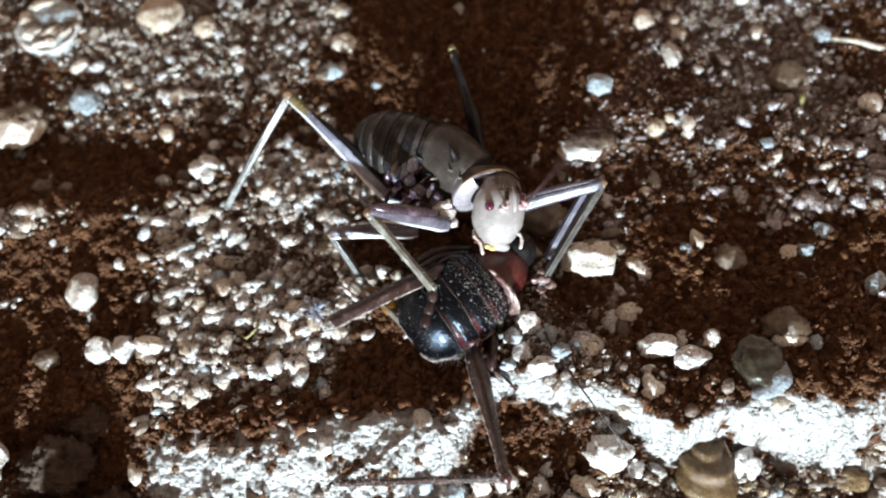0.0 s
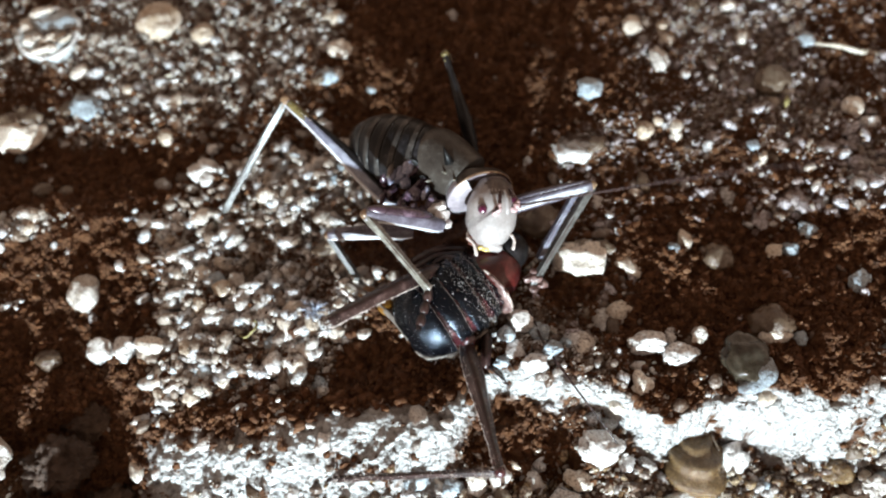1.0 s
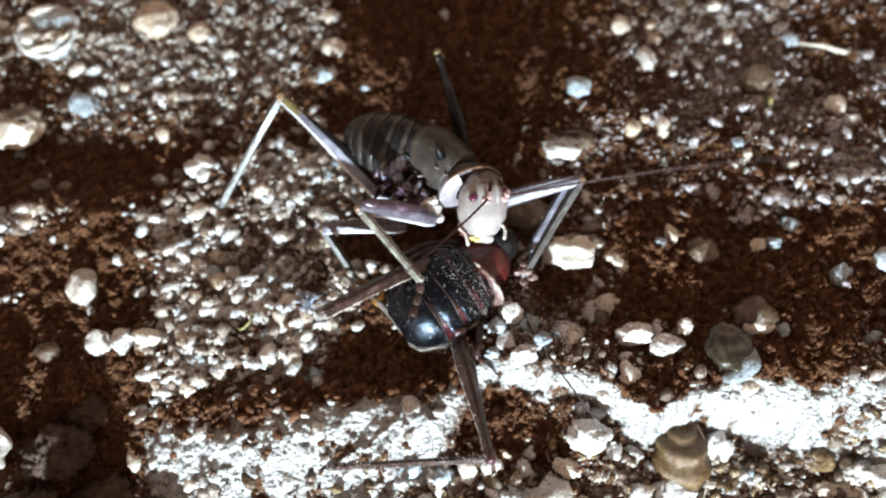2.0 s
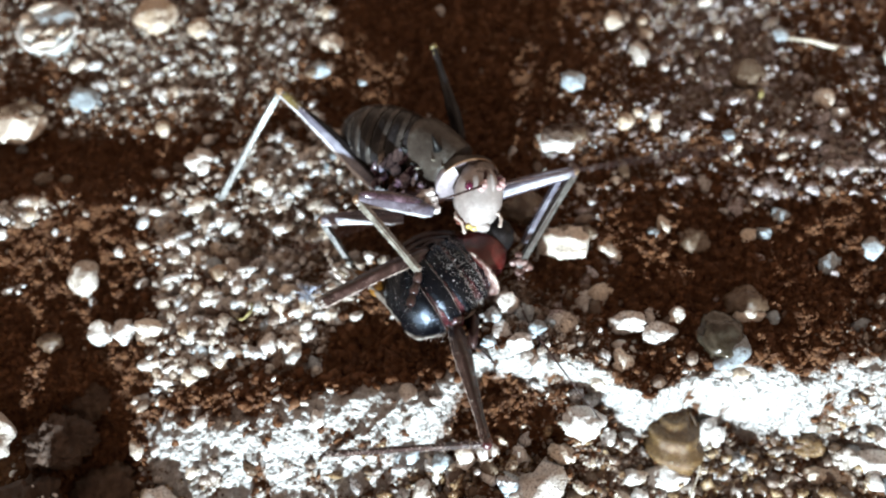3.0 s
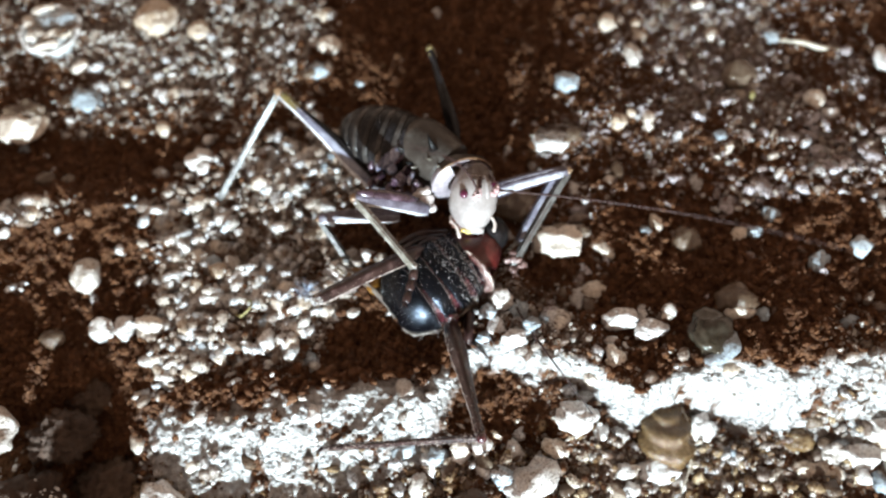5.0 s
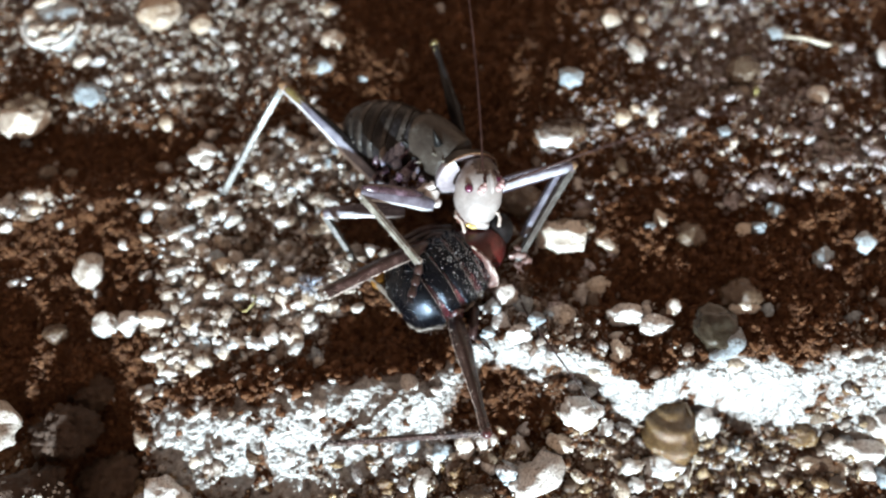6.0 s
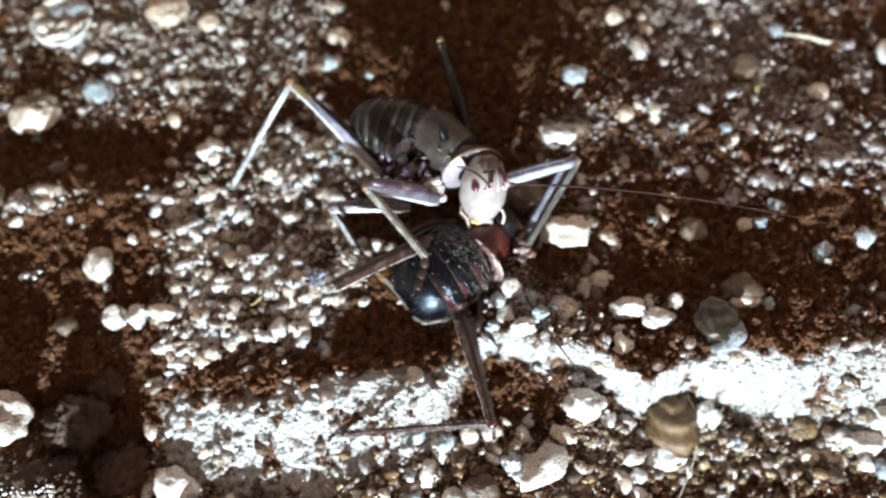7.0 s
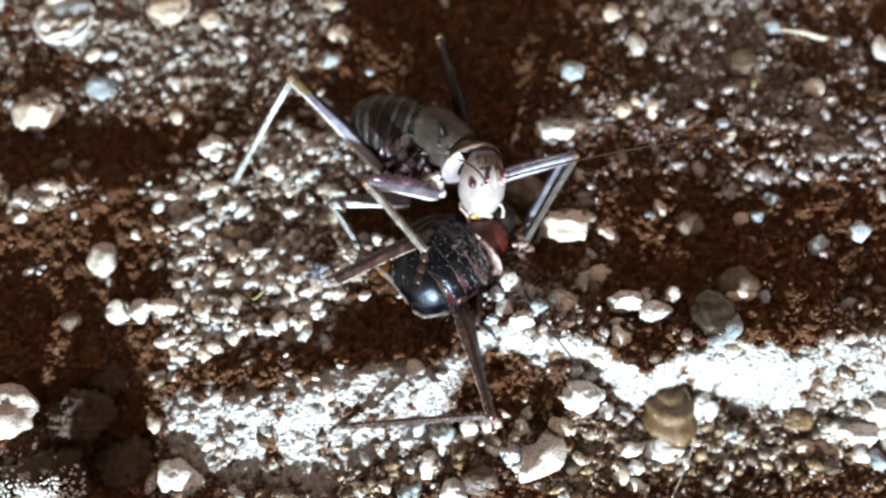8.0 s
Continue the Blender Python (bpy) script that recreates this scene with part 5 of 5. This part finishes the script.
    for line in ([(-3.5, -6.2, 7.2), (0.5, -5.0, 8.8), (4.5, -5.4, 9.8), (7.0, -6.4, 9.4)], [(-1.0, -7.8, 10.6), (2.0, -6.4, 10.9), (4.4, -7.0, 11.1), (7.0, -8.4, 10.9)], [(-4, -4.0, 5.2), (1, -2.8, 6.8), (6, -3.6, 7.6)]):
        part("folded_limb", tube(line, [0.5, 0.75, 0.7, 0.5][:len(line)], 10), COCOA, c)
    bm = tube([(-16.0, -7.2, 5.4), (-12.1, -10.6, 6.6), (-8.2, -14.7, 6.4), (-6.5, -17.0, 5.4), (-5.6, -18.7, 4.6)], [0.4, 0.5, 0.62, 0.55, 0.4], 16, flute=0.12)
    part("fore_leg", bm, TAN, c, "pale translucent fore leg")
    # legs
    leg(c, (0.5, -8.4, 11.6), (-18.4, -18.5, 17.6), (-13.4, -12.4, 5.0), (-17.6, -7.4, 3.6), 1.3, 0.62, COCOA, BONE, COCOA, BONE, spines=6, hairs=160)
    leg(c, (4.2, -20.4, 6.0), (7.5, -43.5, 11.3), (-20.5, -41.0, 0.6), (-23.5, -41.2, -0.6), 1.55, 0.55, COCOA, COCOA, RUST, COCOA, hind=True, spines=18, hairs=170)
    leg(c, (8.2, -18.8, 5.0), (7.4, -24.6, 4.2), (10.5, -27.5, 2.8), (12.5, -28.5, 2.6), 0.9, 0.4, COCOA, COCOA, COCOA, COCOA, spines=4)
    bm = tube([(16.0, -15.2, 5.6), (16.8, -18.0, 6.0), (17.6, -21.6, 6.6), (20.2, -27.1, 7.2), (23.9, -33.2, 6.0), (27.8, -38.8, 3.2), (29.6, -41.4, 0.6)], [0.28, 0.25, 0.22, 0.19, 0.16, 0.13, 0.08], 6)
    part("antenna", bm, COCOA, c, "thin dark trailing antenna")
    # dust and sand stuck to the plates
    bm = bmesh.new()
    local = random.Random(5)
    for k in range(1500):
        s, a = (0.62 + 0.26 * local.random(), math.radians(local.uniform(-40, 95))) if k < 800 else (local.uniform(0.05, 0.9), math.radians(local.uniform(-60, 115)))
        p, r = on(s)
        q = glint_flat(p + r * 1.055 * (math.sin(a) * side + 0.9 * math.cos(a) * rise), p, r)
        d = local.uniform(0.025, 0.07) if k % 14 else local.uniform(0.08, 0.17)
        lump(bm, q, (d, d * 0.8, d * 0.7), 1)
    tagged(part("dust", bm, GRIT, c, "sand grains stuck to the black plates"), kind="stuff")
    # dust on the bent knee, whiskers under the tail, and a glossy bent limb along the flank
    bm = bmesh.new()
    for k in range(120):
        a, e = local.uniform(0, 6.283), local.uniform(-0.3, 1.5)
        q = Vector((-18.4, -18.5, 17.6)) + 1.0 * Vector((math.cos(a) * math.cos(e), math.sin(a) * math.cos(e), math.sin(e)))
        lump(bm, q, [local.uniform(0.08, 0.26)] * 3, 1)
    tagged(part("knee_dust", bm, GRIT, c, "pale dust caked on the bent knee"), kind="stuff")
    bm = bmesh.new()
    for k in range(46):
        root = Vector((1.2 + local.gauss(0, 1.2), -21.2 + local.uniform(-0.4, 0.4), 4.4 + local.uniform(-1.0, 1.0)))
        cone(bm, root, root + Vector((local.gauss(-0.5, 0.5), -1.2 + local.gauss(0, 0.3), local.gauss(0.2, 0.4))) * local.uniform(0.8, 1.7), 0.05, 3)
    tagged(part("whiskers", bm, HAIR, c, "fine pale hairs at the hip"), kind="stuff")
    bm = bmesh.new()
    lump(bm, (3.4, -19.4, 8.0), (1.5, 1.1, 1.3), 3)
    lump(bm, (4.6, -20.4, 7.0), (1.3, 1.2, 1.4), 3)
    for v in bm.verts:
        v.co += 0.4 * noise.noise_vector(v.co * 0.9)
    part("hip", bm, RUST, c, "glossy dark red hip of the hind leg")
    return c


CRICKET, HEAD, NEAR_FEELER, FAR_FEELER = feeding_cricket()
DEAD = dead_cricket()
DEAD.location += Vector((-0.0008, 0.0005, -0.00145))
DEAD.scale = (1.01, 1.01, 1.01)


# ---------------------------------------------------------------- movement
NODS = [  # seconds, degrees about x and y by which the head tilts on its neck
    (0, -3, 2), (0.5, -4, 2), (1, 0, 1), (1.5, -4, 1), (3, -14, 1), (3.5, 16, -9), (4, 3, 0), (4.5, 1, -1), (6, 0, -1), (6.5, -1, 1), (7, 7, 1), (7.5, 5, 0), (8, 9, -4),
]
NEAR_SWEEP = [  # seconds and the way in which the antenna points
    (0, -0.105, -0.35, 0.93),
    (0.3, 0.238, -0.742, 0.627),
    (0.5, 0.395, -0.907, 0.145),
    (0.7, -0.008, -0.298, 0.955),
    (0.9, -0.137, 0.021, 0.990),
    (1.1, -0.501, -0.866, 0.010),
    (1.2, -0.152, -0.406, 0.901),
    (1.3, -0.127, 0.419, 0.899),
    (1.4, 0.060, 0.956, 0.288),
    (1.5, -0.031, -0.180, 0.983),
    (1.7, -0.581, -0.752, 0.311),
    (2.3, -0.105, -0.399, 0.911),
    (2.8, 0.040, -0.071, 0.997),
    (3, -0.654, -0.513, 0.556),
    (3.5, -0.554, -0.796, 0.242),
    (4, 0.009, -1.000, 0.009),
    (4.2, -0.025, -0.454, 0.891),
    (4.5, -0.698, 0.543, 0.468),
    (4.7, -0.270, -0.062, 0.961),
    (5.2, -0.060, -0.324, 0.944),
    (5.8, 0.168, 0.037, 0.985),
    (6, 0.113, 0.965, 0.236),
    (6.2, 0.033, 0.127, 0.991),
    (6.5, -0.104, -0.313, 0.944),
    (7, -0.134, -0.346, 0.929),
    (7.5, -0.117, -0.338, 0.934),
    (8, -0.124, -0.331, 0.935),
]
FAR_SWEEP = [
    (0, 0.411, -0.006, 0.911),
    (0.2, 0.994, -0.090, 0.059),
    (0.5, 0.614, 0.632, 0.473),
    (0.7, 0.870, 0.058, 0.490),
    (0.9, 0.993, -0.101, 0.056),
    (1, 0.984, -0.058, 0.171),
    (1.1, 0.853, -0.005, 0.522),
    (1.2, 0.504, 0.810, 0.300),
    (1.3, 0.247, 0.037, 0.968),
    (1.5, 0.992, -0.062, 0.109),
    (1.7, 0.966, -0.246, 0.082),
    (2.3, 0.891, 0.319, 0.322),
    (2.8, 0.766, 0.592, 0.252),
    (3, 0.989, -0.027, 0.148),
    (3.2, 0.961, -0.276, 0.008),
    (3.5, 0.996, -0.047, 0.076),
    (4, 0.937, -0.349, 0.032),
    (4.2, 0.946, -0.197, 0.258),
    (4.5, 0.199, -0.210, 0.957),
    (4.7, 0.900, -0.434, -0.046),
    (5.2, 0.977, -0.080, 0.197),
    (5.8, 0.731, 0.308, 0.609),
    (6, 0.759, -0.111, 0.642),
    (6.5, 0.412, -0.450, 0.793),
    (7, 0.85, -0.36, 0.385),
    (7.5, 0.80, -0.26, 0.54),
    (8, 0.699, -0.240, 0.673),
]


def head_at(t):
    k = max(i for i, row in enumerate(NODS) if row[0] <= t)
    a, b = NODS[k], NODS[min(k + 1, len(NODS) - 1)]
    s = (t - a[0]) / (b[0] - a[0]) if b[0] > a[0] else 0.0
    rx, ry = a[1] + (b[1] - a[1]) * s, a[2] + (b[2] - a[2]) * s
    place = (Vector(NECK) - BASES[CRICKET.name]) * MM
    return pose(*place, rx, ry, 0)


def motions():
    walk(HEAD, [(row[0], head_at(row[0])) for row in NODS])
    for ob, root, sweep in ((NEAR_FEELER, FEELER_ROOTS[0], NEAR_SWEEP), (FAR_FEELER, FEELER_ROOTS[1], FAR_SWEEP)):
        rows, way = [], Vector((1, 0, 0))
        turn = way.rotation_difference(Vector((1, 0, 0)))
        for t, x, y, z in sweep:
            at = head_at(t) @ ((Vector(root) - Vector(NECK)) * MM)
            then = Vector((x, y, z)).normalized()
            turn, way = way.rotation_difference(then) @ turn, then
            rows.append((t, Matrix.Translation(at) @ turn.to_matrix().to_4x4()))
        walk(ob, rows)


motions()
